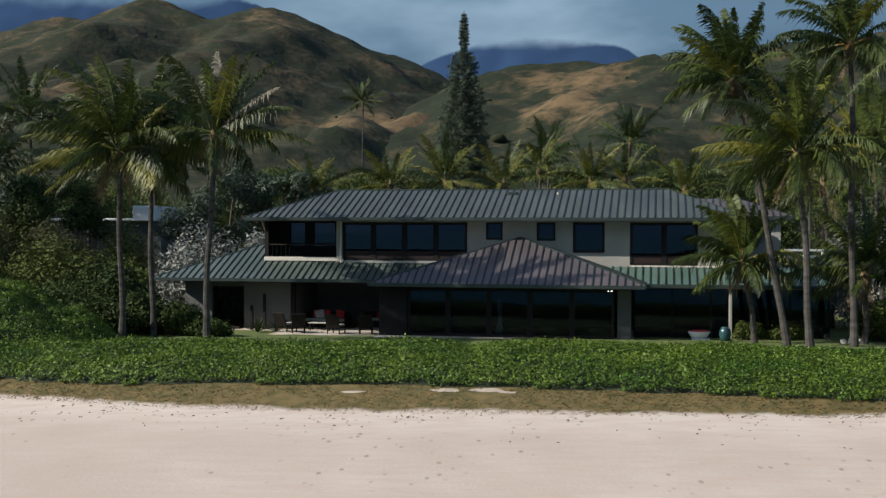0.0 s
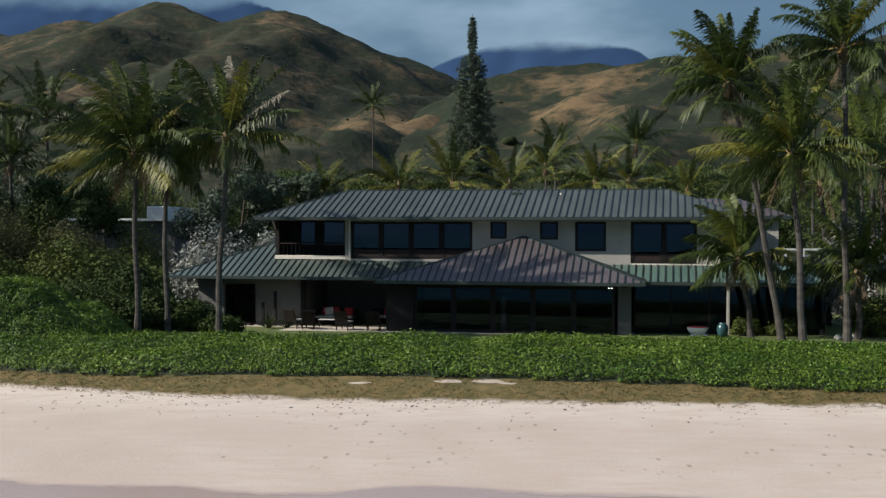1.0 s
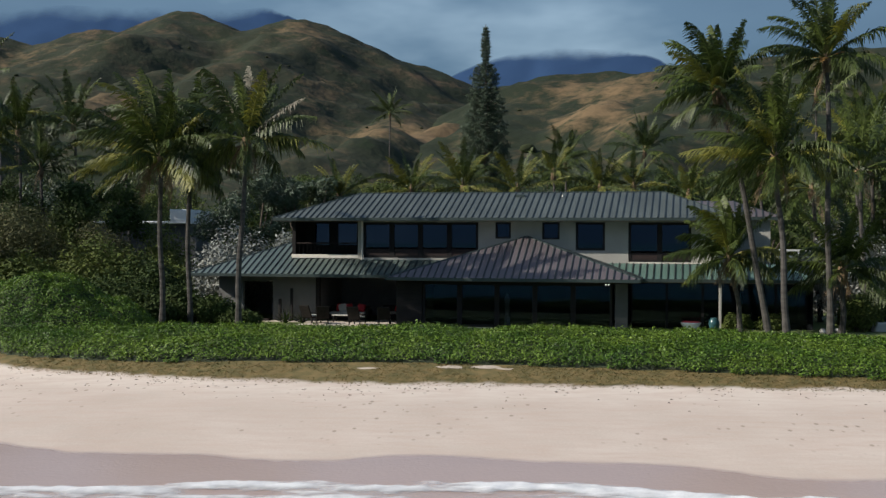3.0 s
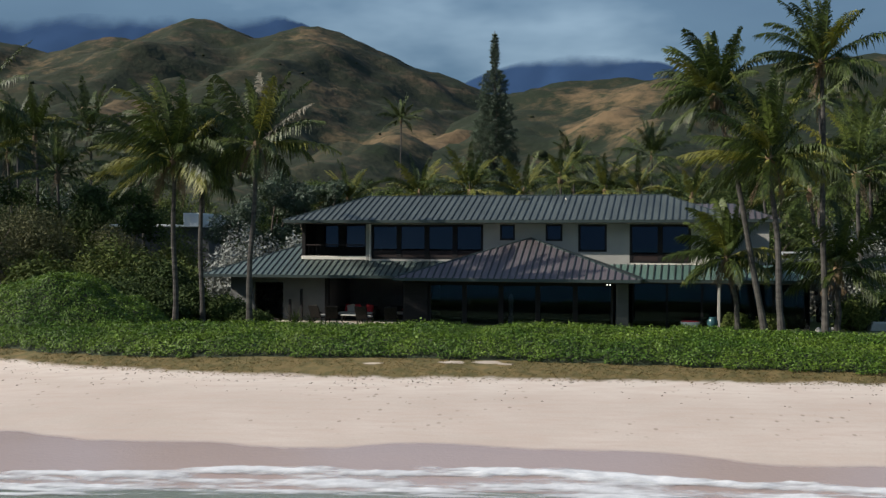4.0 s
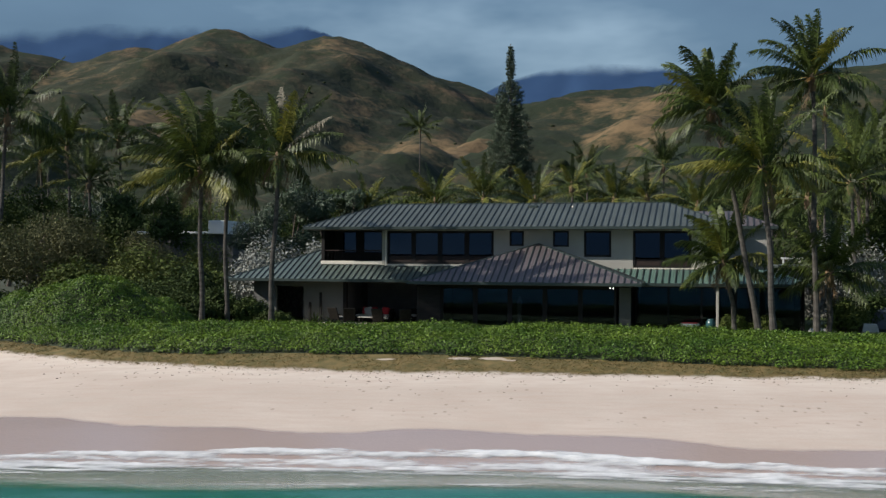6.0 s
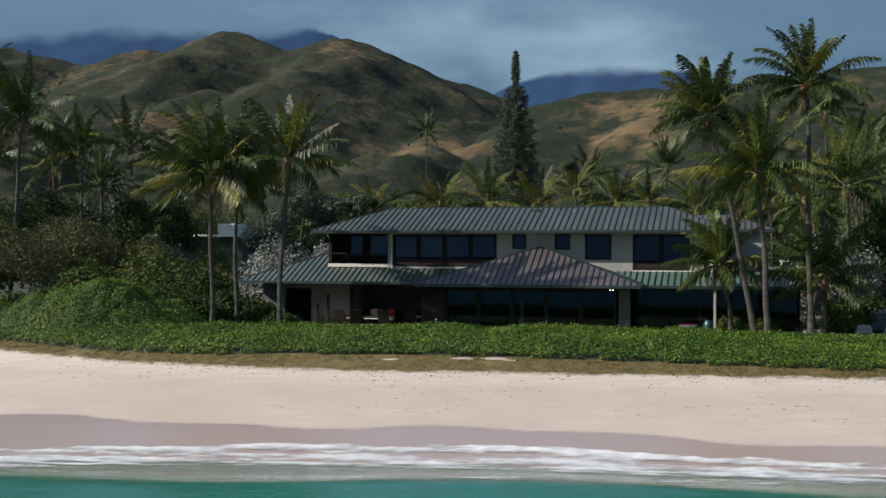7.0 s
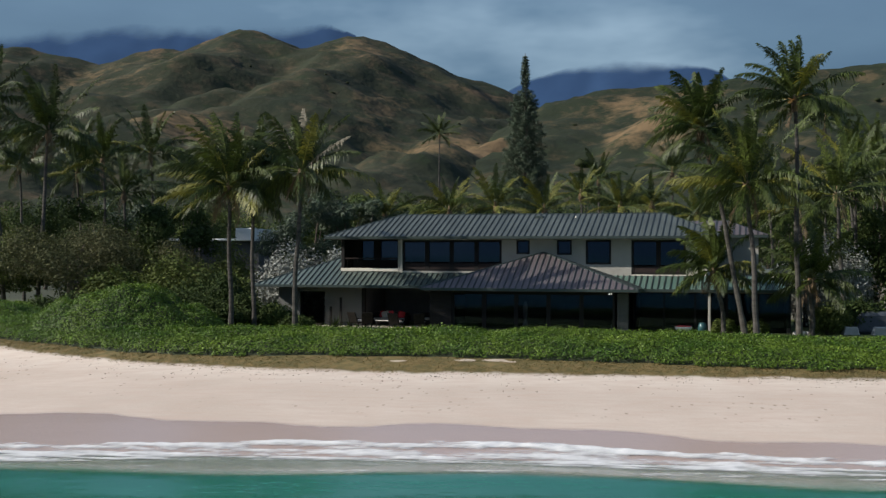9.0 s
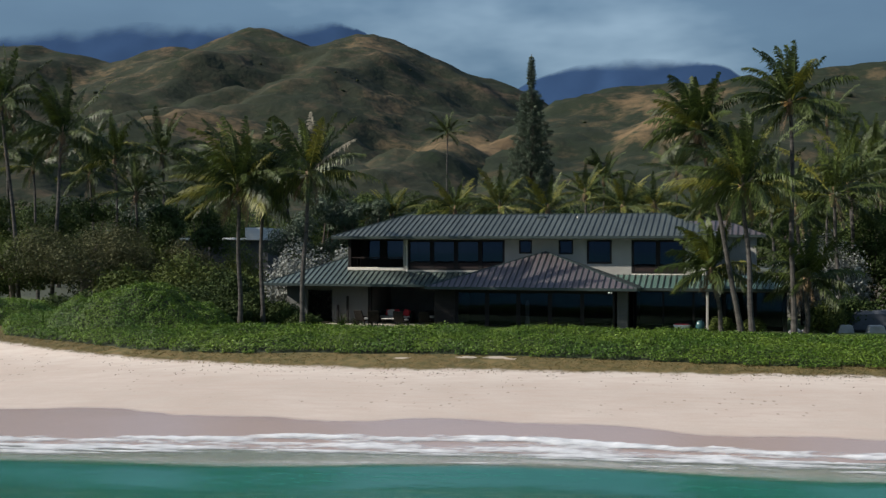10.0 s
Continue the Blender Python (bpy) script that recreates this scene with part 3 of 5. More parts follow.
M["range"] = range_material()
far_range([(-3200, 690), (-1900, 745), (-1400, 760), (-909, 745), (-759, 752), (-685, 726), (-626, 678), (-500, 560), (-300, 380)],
          [(-3200, 90), (-900, 80), (-780, 50), (-690, 8), (-300, 8)], "far mountain range, blue haze in its colour, tops faded for cloud")
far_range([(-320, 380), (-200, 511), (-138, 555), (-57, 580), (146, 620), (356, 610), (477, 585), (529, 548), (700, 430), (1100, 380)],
          [(-320, 10), (-100, 20), (146, 70), (300, 60), (420, 20), (1100, 10)], "far peak, blue haze in its colour, crest faded for cloud")


# ---- the beach house ----
house = thing("house", (2.0, 0.0, 0.1), "two-storey beach house with patinated metal hip roofs and dark windows", "house")
HOME = house.matrix_world.inverted()


def hpart(name, bm, material, label="", parent=None):
    ob = part(name, bm, material, parent or house, label)
    if not parent:
        ob.matrix_parent_inverse = HOME
    return ob


unit = bpy.data.meshes.new("seam")
ub = boxes((-0.5, 0.5, -0.5, 0.5, -0.5, 0.5))
ub.to_mesh(unit)
ub.free()
unit.materials.append(M["seam"])


def slope(poly, origin, up, z0, pitch, material, label="", pitch_step=0.37, thick=0.1, seams=True):
    """One roof plane over the plan polygon, rising from the eave along up, with its standing seams."""
    up = Vector(up).normalized()
    side = Vector((up.y, -up.x))
    o = Vector(origin)

    def top(p):
        return z0 + pitch * (Vector(p) - o).dot(up)

    bm = bmesh.new()
    a = [bm.verts.new((*p, top(p))) for p in poly]
    b = [bm.verts.new((*p, top(p) - thick)) for p in poly]
    bm.faces.new(a)
    bm.faces.new(list(reversed(b)))
    for i in range(len(poly)):
        j = (i + 1) % len(poly)
        bm.faces.new((a[i], b[i], b[j], a[j]))
    bmesh.ops.recalc_face_normals(bm, faces=bm.faces)
    roof = hpart("roof_slope", bm, material, label)
    if not seams:
        return roof
    s = [(Vector(p) - o).dot(side) for p in poly]
    k = math.floor(min(s) / pitch_step) + 1
    while k * pitch_step < max(s) - 0.05:
        w = k * pitch_step
        k += 1
        hits = []
        for i in range(len(poly)):
            p, q = Vector(poly[i]), Vector(poly[(i + 1) % len(poly)])
            sp, sq = (p - o).dot(side), (q - o).dot(side)
            if (sp - w) * (sq - w) < 0:
                r = p.lerp(q, (w - sp) / (sq - sp))
                hits.append((r - o).dot(up))
        hits.sort()
        for u0, u1 in zip(hits[::2], hits[1::2]):
            if u1 - u0 < 0.15:
                continue
            c = o + side * w + up * (u0 + u1) / 2
            ob = new("seam", unit)
            ob.parent = roof
            d3 = Vector((up.x, up.y, pitch)).normalized()
            s3 = Vector((side.x, side.y, 0))
            n3 = s3.cross(d3)
            if n3.z < 0:
                n3 = -n3
            rot = Matrix((s3, d3, n3)).transposed().to_4x4()
            at = Vector((c.x, c.y, z0 + pitch * (u0 + u1) / 2)) + n3 * 0.025
            ob.matrix_basis = Matrix.Translation(at) @ rot @ Matrix.Diagonal((0.05, (u1 - u0) * math.hypot(1, pitch), 0.055, 1))
    return roof


def fascia(pts, z, drop=0.2, label=""):
    """Eave boards with a gutter along the given corners."""
    for (xa, ya), (xb, yb) in zip(pts, pts[1:]):
        bm = boxes((min(xa, xb) - 0.03, max(xa, xb) + 0.03, min(ya, yb) - 0.03, max(ya, yb) + 0.03, z - drop, z + 0.02))
        hpart("fascia", bm, M["fascia"], label)


def ridge_cap(a, b, r=0.07):
    hpart("ridge_cap", tube(bmesh.new(), [a, b], [r, r], 6), M["fascia"])


# upper hip roof
UX0, UX1, UY0, UY1, UZ, UP = -10.3, 15.45, -1.15, 6.95, 5.95, 0.375
um, uz = (UY0 + UY1) / 2, UZ + UP * (UY1 - UY0) / 2
run = um - UY0
slope([(UX0, UY0), (UX1, UY0), (UX1 - run, um), (UX0 + run, um)], (UX0, UY0), (0, 1), UZ, UP, M["roof_grey"], "grey-green standing-seam metal")
slope([(UX0, UY1), (UX0, UY0), (UX0 + run, um)], (UX0, UY0), (1, 0), UZ, UP, M["roof_grey"])
slope([(UX1, UY0), (UX1, UY1), (UX1 - run, um)], (UX1, UY0), (-1, 0), UZ, UP, M["roof_grey"])
slope([(UX1, UY1), (UX0, UY1), (UX0 + run, um), (UX1 - run, um)], (UX0, UY1), (0, -1), UZ, UP, M["roof_grey"], seams=False)
fascia([(UX0, UY0), (UX1, UY0), (UX1, UY1), (UX0, UY1), (UX0, UY0)], UZ - 0.02, 0.14)
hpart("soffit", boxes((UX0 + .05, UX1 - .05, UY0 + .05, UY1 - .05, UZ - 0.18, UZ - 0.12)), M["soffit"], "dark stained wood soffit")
ridge_cap((UX0 + run, um, uz), (UX1 - run, um, uz), 0.05)
for p, q in (((UX0, UY0, UZ), (UX0 + run, um, uz)), ((UX1, UY0, UZ), (UX1 - run, um, uz))):
    ridge_cap(p, q, 0.045)
# roof vents
hpart("roof_vent", boxes((3.1, 3.65, 2.1, 2.4, 7.05, 7.34), bevel=0.03), M["fascia"], "dark roof vent")
hpart("vent_pipe", tube(bmesh.new(), [(5.8, 2.2, 7.05), (5.8, 2.2, 7.3)], [0.06, 0.06]), M["trim"], "white vent pipe")

# rear wing roof
slope([(9.0, 3.2), (17.8, 3.2), (15.2, 5.8), (9.0, 5.8)], (9.0, 3.2), (0, 1), 6.08, 0.375, M["roof_brown"])
slope([(17.8, 3.2), (17.8, 8.4), (15.2, 5.8)], (17.8, 3.2), (-1, 0), 6.08, 0.375, M["roof_brown"])
slope([(17.8, 8.4), (9.0, 8.4), (9.0, 5.8), (15.2, 5.8)], (9.0, 8.4), (0, -1), 6.08, 0.375, M["roof_brown"], seams=False)
fascia([(15.5, 3.2), (17.8, 3.2), (17.8, 8.4)], 6.06, 0.16)

# pavilion roof in front
AP = (4.1, -0.3)
CX0, CX1, CY, CZ, CTOP = -2.75, 10.43, -4.6, 2.77, 4.94
slope([(CX0, CY), (CX1, CY), AP], (CX0, CY), (0, 1), CZ, (CTOP - CZ) / (AP[1] - CY), M["roof_brown"], "brown-purple standing-seam metal")
slope([(CX0, -0.02), (CX0, CY), AP, (AP[0], -0.02)], (CX0, CY), (1, 0), CZ, (CTOP - CZ) / (AP[0] - CX0), M["roof_brown"])
slope([(CX1, CY), (CX1, -0.02), (AP[0], -0.02), AP], (CX1, CY), (-1, 0), CZ, (CTOP - CZ) / (CX1 - AP[0]), M["roof_green"])
fascia([(CX0, -1.8), (CX0, CY), (CX1, CY), (CX1, -2.0)], CZ - 0.02, 0.14)
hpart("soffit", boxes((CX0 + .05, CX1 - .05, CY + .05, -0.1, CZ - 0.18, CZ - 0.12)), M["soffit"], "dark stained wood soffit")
for c in ((CX0, CY, CZ), (CX1, CY, CZ)):
    ridge_cap(c, (*AP, CTOP), 0.045)
ridge_cap((*AP, CTOP), (AP[0], -0.02, CTOP), 0.045)

# lower roof, garden side
LX0, LY, LZ, LP = -15.05, -1.8, 2.8, 0.43
slope([(LX0, LY), (1.5, LY), (1.5, -0.02), (-5.45, -0.02), (-5.45, 0.14), (-9.62, 0.14), (-9.62, LY + 4.61)], (LX0, LY), (0, 1), LZ, LP, M["roof_sage"], "green patinated standing-seam metal")
slope([(LX0, 8.4), (LX0, LY), (-9.62, LY + 4.61), (-9.62, 8.4)], (LX0, LY), (1, 0), LZ, LP * 4.61 / (-9.62 - LX0), M["roof_green"], "bright green patinated hip end")
fascia([(LX0, 8.4), (LX0, LY), (CX0, LY)], LZ - 0.02, 0.14)
hpart("soffit", boxes((LX0 + .05, CX0, LY + .05, 0.1, LZ - 0.18, LZ - 0.12)), M["soffit"], "dark stained wood soffit")
ridge_cap((LX0, LY, LZ), (-9.62, LY + 4.61, LZ + LP * 4.61), 0.045)

# lower roof, palm side
slope([(8.0, -2.0), (19.35, -2.0), (17.35, -0.02), (8.0, -0.02)], (8.0, -2.0), (0, 1), 2.74, 0.385, M["roof_green"], "pale green standing-seam metal")
slope([(19.35, -2.0), (19.35, 8.4), (17.35, 8.4), (17.35, 0)], (19.35, -2.0), (-1, 0), 2.74, 0.385, M["roof_green"])
hpart("roof_deck", boxes((14.2, 17.4, 0.2, 8.4, 3.3, 3.48)), M["roof_grey"])
fascia([(CX1, -2.0), (19.35, -2.0), (19.35, 8.4)], 2.72, 0.14)
hpart("soffit", boxes((CX1 - .3, 19.3, -1.95, -0.2, 2.54, 2.6)), M["soffit"], "dark stained wood soffit")


def wall(x0, x1, z0, z1, y, holes, material, label="", thick=0.22):
    """A wall along x with openings (xa, xb, za, zb) cut right through."""
    xs = sorted({x0, x1, *[h[0] for h in holes], *[h[1] for h in holes]})
    bm = bmesh.new()
    for a, b in zip(xs, xs[1:]):
        z = z0
        for h in sorted((h for h in holes if h[0] <= a and h[1] >= b), key=lambda h: h[2]):
            if h[2] > z + 1e-4:
                box(bm, a, b, y, y + thick, z, h[2])
            z = h[3]
        if z < z1 - 1e-4:
            box(bm, a, b, y, y + thick, z, z1)
    bmesh.ops.remove_doubles(bm, verts=bm.verts, dist=1e-4)
    return hpart("wall", bm, material, label)


def window(x0, x1, z0, z1, y, panes=1, label="dark-framed window with a blue sky reflection tinted in", f=0.07, frame_mat="wood_dark", spandrel=0.0, pane_mat="glass"):
    """A framed window: frame, one pane each, mullions, and an optional panelled foot."""
    w = hpart("window", boxes((x0, x1, y - 0.03, y + 0.1, z0, z0 + f), (x0, x1, y - 0.03, y + 0.1, z1 - f, z1), (x0, x0 + f, y - 0.03, y + 0.1, z0, z1), (x1 - f, x1, y - 0.03, y + 0.1, z0, z1)),
              M[frame_mat], label)
    step = (x1 - x0) / panes
    for i in range(panes):
        a, b = x0 + i * step + f * .6, x0 + (i + 1) * step - f * .6
        g = hpart("pane", boxes((a, b, y + 0.03, y + 0.045, z0 + spandrel + f * .6, z1 - f * .6)), M[pane_mat], "", w)
        g.visible_shadow = False
        if i:
            c = x0 + i * step
            q = hpart("mullion", boxes((c - f, c + f, y - 0.035, y + 0.11, z0, z1)), M[frame_mat], "", w)
        if spandrel:
            q = hpart("panel", boxes((a, b, y, y + 0.06, z0, z0 + spandrel), bevel=0.015), M["wood_red"], "reddish wood panel below the glass", w)
    return w


# upper storey
wall(-5.4, 14.2, 3.2, 5.84, 0.0, [(-5.27, 1.35, 3.72, 5.72), (2.31, 3.17, 4.82, 5.72), (4.91, 5.86, 4.78, 5.72), (6.74, 8.33, 4.19, 5.72), (9.58, 12.9, 3.58, 5.72)],
     M["plaster"], "warm grey stucco upper wall in the shade of the eave")
window(-5.27, 1.35, 3.72, 5.72, 0.04, 4, "row of four dark-framed windows over wood panels", 0.14, spandrel=0.5)
window(2.31, 3.17, 4.82, 5.72, 0.04, label="small dark-framed square window", f=0.1)
window(4.91, 5.86, 4.78, 5.72, 0.04, label="small dark-framed square window", f=0.1)
window(6.74, 8.33, 4.19, 5.72, 0.04, f=0.12)
window(9.58, 12.9, 3.58, 5.72, 0.04, 2, "tall dark-framed balcony doors", 0.14, spandrel=0.5)
hpart("wall", boxes((14.0, 14.2, 0.22, 3.6, 3.2, 5.84)), M["plaster"])
hpart("wall", boxes((14.2, 17.2, 3.6, 3.8, 3.2, 6.0)), M["plaster"])
hpart("wall", boxes((17.0, 17.2, 3.8, 8.2, 3.2, 6.0)), M["plaster"])
hpart("wall", boxes((-9.6, 17.0, 6.0, 6.2, 0.1, 5.84)), M["interior"], "rear wall inside, coloured dark for the dim rooms")
hpart("wall", boxes((-5.4, -5.2, 0.25, 2.0, 3.6, 5.84)), M["plaster"])
for x in (1.9, 6.3, 9.1):
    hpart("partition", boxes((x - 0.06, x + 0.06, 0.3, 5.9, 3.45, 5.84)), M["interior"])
hpart("floor_deck", boxes((-9.5, 14.0, 0.24, 6.0, 3.3, 3.44)), M["wood_dark"])
hpart("flashing", boxes((-5.4, 1.0, -0.05, -0.004, 3.56, 3.61)), M["roof_sage"], "pale flashing where roof meets wall")
hpart("flashing", boxes((9.66, 14.2, -0.09, -0.004, 3.5, 3.57)), M["trim"])
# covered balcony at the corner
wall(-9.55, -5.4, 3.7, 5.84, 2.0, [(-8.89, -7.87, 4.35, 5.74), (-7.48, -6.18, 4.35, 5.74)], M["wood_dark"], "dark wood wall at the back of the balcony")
window(-8.89, -7.87, 4.35, 5.74, 2.03)
window(-7.48, -6.18, 4.35, 5.74, 2.03)
hpart("balcony_deck", boxes((-9.55, -5.45, 0.2, 2.0, 3.6, 3.7)), M["wood_dark"])
hpart("balcony_beam", boxes((-9.6, -5.5, 0.12, 0.26, 3.66, 3.88), bevel=0.02), M["trim"], "cream painted balcony beam")
hpart("balcony_rail", boxes((-9.5, -5.55, 0.18, 0.23, 4.5, 4.56)), M["wood_red"], "reddish wood handrail")
for i in range(17):
    x = -9.4 + i * 0.235
    hpart("baluster", boxes((x, x + 0.015, 0.195, 0.21, 3.86, 4.51)), M["wood_dark"])
hpart("post", boxes((-9.58, -9.36, 0.15, 0.35, 3.66, 5.8), bevel=0.015), M["wood_dark"])
hpart("post", boxes((-5.62, -5.42, 0.06, 0.26, 3.64, 5.8), bevel=0.015), M["plaster"], "pale square balcony post")
hpart("downpipe", tube(bmesh.new(), [(-5.33, -0.08, 3.6), (-5.33, -0.08, 5.85)], [0.045, 0.045]), M["trim"], "pale downpipe")
hpart("wall", boxes((-9.6, -9.4, 0.35, 6.0, 3.66, 5.84)), M["wood_dark"])

# ground storey
hpart("floor_slab", boxes((-14.0, 19.0, -1.2, 8.2, -0.3, 0.08), (-2.5, 9.8, -4.3, -1.2, -0.3, 0.16)), M["stone"], "pale stone floor")
hpart("terrace", boxes((-8.1, -2.5, -3.6, -1.2, -0.3, 0.1), (-2.5, 10.4, -5.8, -4.3, -0.3, 0.15), (9.8, 19.0, -3.0, -1.2, -0.3, 0.08)), M["stone"], "pale stone terrace edge")
wall(-14.0, -8.1, 0.0, 2.66, 0.0, [(-12.49, -10.68, 0.0, 2.3)], M["stucco_shaded"], "warm grey stucco wall with shade put into its colour")
hpart("wall", boxes((-14.0, -13.8, 0.22, 8.2, 0.0, 2.66)), M["stucco_deep_shade"])
hpart("wall", boxes((-13.8, 19.0, 5.0, 5.2, 0.05, 3.3)), M["interior"], "back wall of the open lanai, coloured dark for its shade")
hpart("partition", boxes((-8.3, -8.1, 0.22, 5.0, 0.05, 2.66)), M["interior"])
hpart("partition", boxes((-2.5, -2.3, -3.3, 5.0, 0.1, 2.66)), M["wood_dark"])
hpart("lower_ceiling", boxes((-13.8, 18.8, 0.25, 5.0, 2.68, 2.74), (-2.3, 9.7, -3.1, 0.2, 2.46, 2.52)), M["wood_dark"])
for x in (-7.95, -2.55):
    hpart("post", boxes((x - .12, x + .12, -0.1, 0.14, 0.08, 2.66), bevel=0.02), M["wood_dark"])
for x, h in ((-10.0, 1.35), (-9.3, 1.95)):
    hpart("post", boxes((x - .07, x + .07, -0.75, -0.61, 0.0, h), (x - .1, x + .1, -0.78, -0.58, 0.0, 0.06), bevel=0.01), M["wood_dark"], "slim dark garden post")
hpart("step", boxes((-12.6, -10.6, -0.7, -0.04, -0.05, 0.08), (-12.4, -10.8, -0.4, -0.02, 0.08, 0.18)), M["wood_red"], "reddish wood door step")
# glazed pavilion front
window(-1.03, 8.95, 0.16, 2.5, -3.3, 5, "wall of five tall dark-framed sliding glass panels", 0.13, pane_mat="glass_dim")
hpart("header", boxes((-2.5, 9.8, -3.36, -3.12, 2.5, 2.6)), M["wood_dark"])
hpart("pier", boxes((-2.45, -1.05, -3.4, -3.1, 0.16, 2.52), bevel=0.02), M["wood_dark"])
hpart("pier", boxes((9.1, 9.74, -3.4, -2.9, 0.16, 2.52), bevel=0.02), M["stucco_deep_shade"], "grey stucco pier with shade put into its colour")
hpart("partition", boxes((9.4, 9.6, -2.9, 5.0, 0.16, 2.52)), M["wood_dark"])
# palm side: dark screened porch
for i in range(5):
    a = 9.8 + i * 1.85
    window(a, a + 1.85, 0.08, 2.54, -0.9, label="dark screened porch panel", f=0.06, pane_mat="glass_dim")
hpart("wall", boxes((18.8, 19.0, -0.8, 8.2, 0.05, 2.66)), M["stucco_deep_shade"])
hpart("post", boxes((14.3, 14.45, -1.85, -1.7, 0.08, 2.55), bevel=0.02), M["plaster"], "pale porch post")

# the house stands at a slight angle to the beach
TURN = Matrix.Translation((9.6, 0, 0)) @ Matrix.Rotation(radians(-9), 4, "Z") @ Matrix.Translation((-9.6, 0, 0))
house.matrix_world = TURN @ house.matrix_world
bpy.context.view_layer.update()


def with_house(*things):
    """Sets things laid out square to the house into its turned place."""
    bpy.context.view_layer.update()
    for ob in things:
        ob.matrix_world = TURN @ ob.matrix_world


# ---- planting ----
def frond_mesh(d, length, seed, material, droop=0.9, sag=0.4, wind=(0, 0, 0), pairs=78, leaf=0.86, twist=0.0):
    """One coconut frond that sets out along d, bends under its weight and the wind, and carries drooping leaflets on both sides."""
    rnd = random.Random(seed)
    vs, fs, spine = [], [], []
    d, blow, down = Vector(d).normalized(), Vector(wind), Vector((0, 0, -1))
    side = Vector((-d.y, d.x, 0)).normalized() if abs(d.z) < 0.995 else Vector((1, 0, 0))
    side = Matrix.Rotation(twist, 3, d) @ side
    p, steps = Vector((0, 0, 0)), 14
    for i in range(steps + 1):
        spine.append((p.copy(), d.copy()))
        p = p + d * length / steps
        s = i / steps
        d = (d + (down * droop * (0.3 + 1.4 * s) + blow * (0.2 + 1.1 * s)) / steps).normalized()
    prev = None
    for i, (q, a) in enumerate(spine):
        r = 0.05 * (1 - 0.85 * i / steps)
        b = (side - a * side.dot(a)).normalized()
        n = b.cross(a)
        k = len(vs)
        vs += [q + b * r, q + n * r, q - b * r, q - n * r]
        if prev is not None:
            fs += [(prev + j, prev + (j + 1) % 4, k + (j + 1) % 4, k + j) for j in range(4)]
        prev = k
    gap = rnd.uniform(.3, .9)
    for i in range(pairs):
        s = 0.14 + 0.86 * (i + 0.5) / pairs
        j = min(int(s * steps), steps - 1)
        u = s * steps - j
        q, a = spine[j][0].lerp(spine[j + 1][0], u), spine[j][1].lerp(spine[j + 1][1], u).normalized()
        b = (side - a * side.dot(a)).normalized()
        n = a.cross(b)
        if n.z < 0:
            n = -n
        size = leaf * math.sin(math.pi * (0.15 + 0.8 * s)) ** 0.7 * rnd.uniform(.6, 1.15)
        for sd in (1, -1):
            if rnd.random() < (0.3 if abs(s - gap) < 0.04 else 0.05):
                continue
            o = (b * sd * rnd.uniform(.45, .85) + a * (0.5 + 0.5 * s + rnd.uniform(-.2, .2)) + n * rnd.uniform(-.05, .45)).normalized()
            pull = (down * sag * rnd.uniform(.7, 1.9) + blow * rnd.uniform(.35, .8)) * size
            w = a * 0.027 * (1.25 - 0.4 * s)
            m, e = q + o * size * .5 + pull * .22, q + o * size * .88 + pull * .9
            k = len(vs)
            vs += [q - w * .7, q + w * .7, m + w * 1.25, m - w * 1.25, e]
            fs += [(k, k + 1, k + 2, k + 3), (k + 3, k + 2, k + 4)]
    me = bpy.data.meshes.new("frond")
    me.from_pydata([tuple(v) for v in vs], [], fs)
    me.materials.append(material)
    return me


def rise(el, az=0.0):
    e = radians(el)
    return math.cos(e) * math.cos(az), math.cos(e) * math.sin(az), math.sin(e)


STEPS = (78, 60, 42, 24, 6, -14)
FR = {el: [frond_mesh(rise(el), 4.3, 7 * i + k, M["frond"], 0.75 + 0.3 * k, 0.3 + 0.12 * k + 0.003 * (78 - el), twist=(-.5, .4, .1)[k]) for k in range(3)] for i, el in enumerate(STEPS)}
FR["yellow"] = [frond_mesh(rise(el), 4.2, 90 + el, M["frond_yellow"], 0.9, 0.4, twist=.4) for el in (58, 30, 5)]
FR["dead"] = [frond_mesh(rise(el), 2.8, 120 - el, M["frond_dead"], 0.8, 0.8, pairs=24, leaf=.55) for el in (-40, -58)]


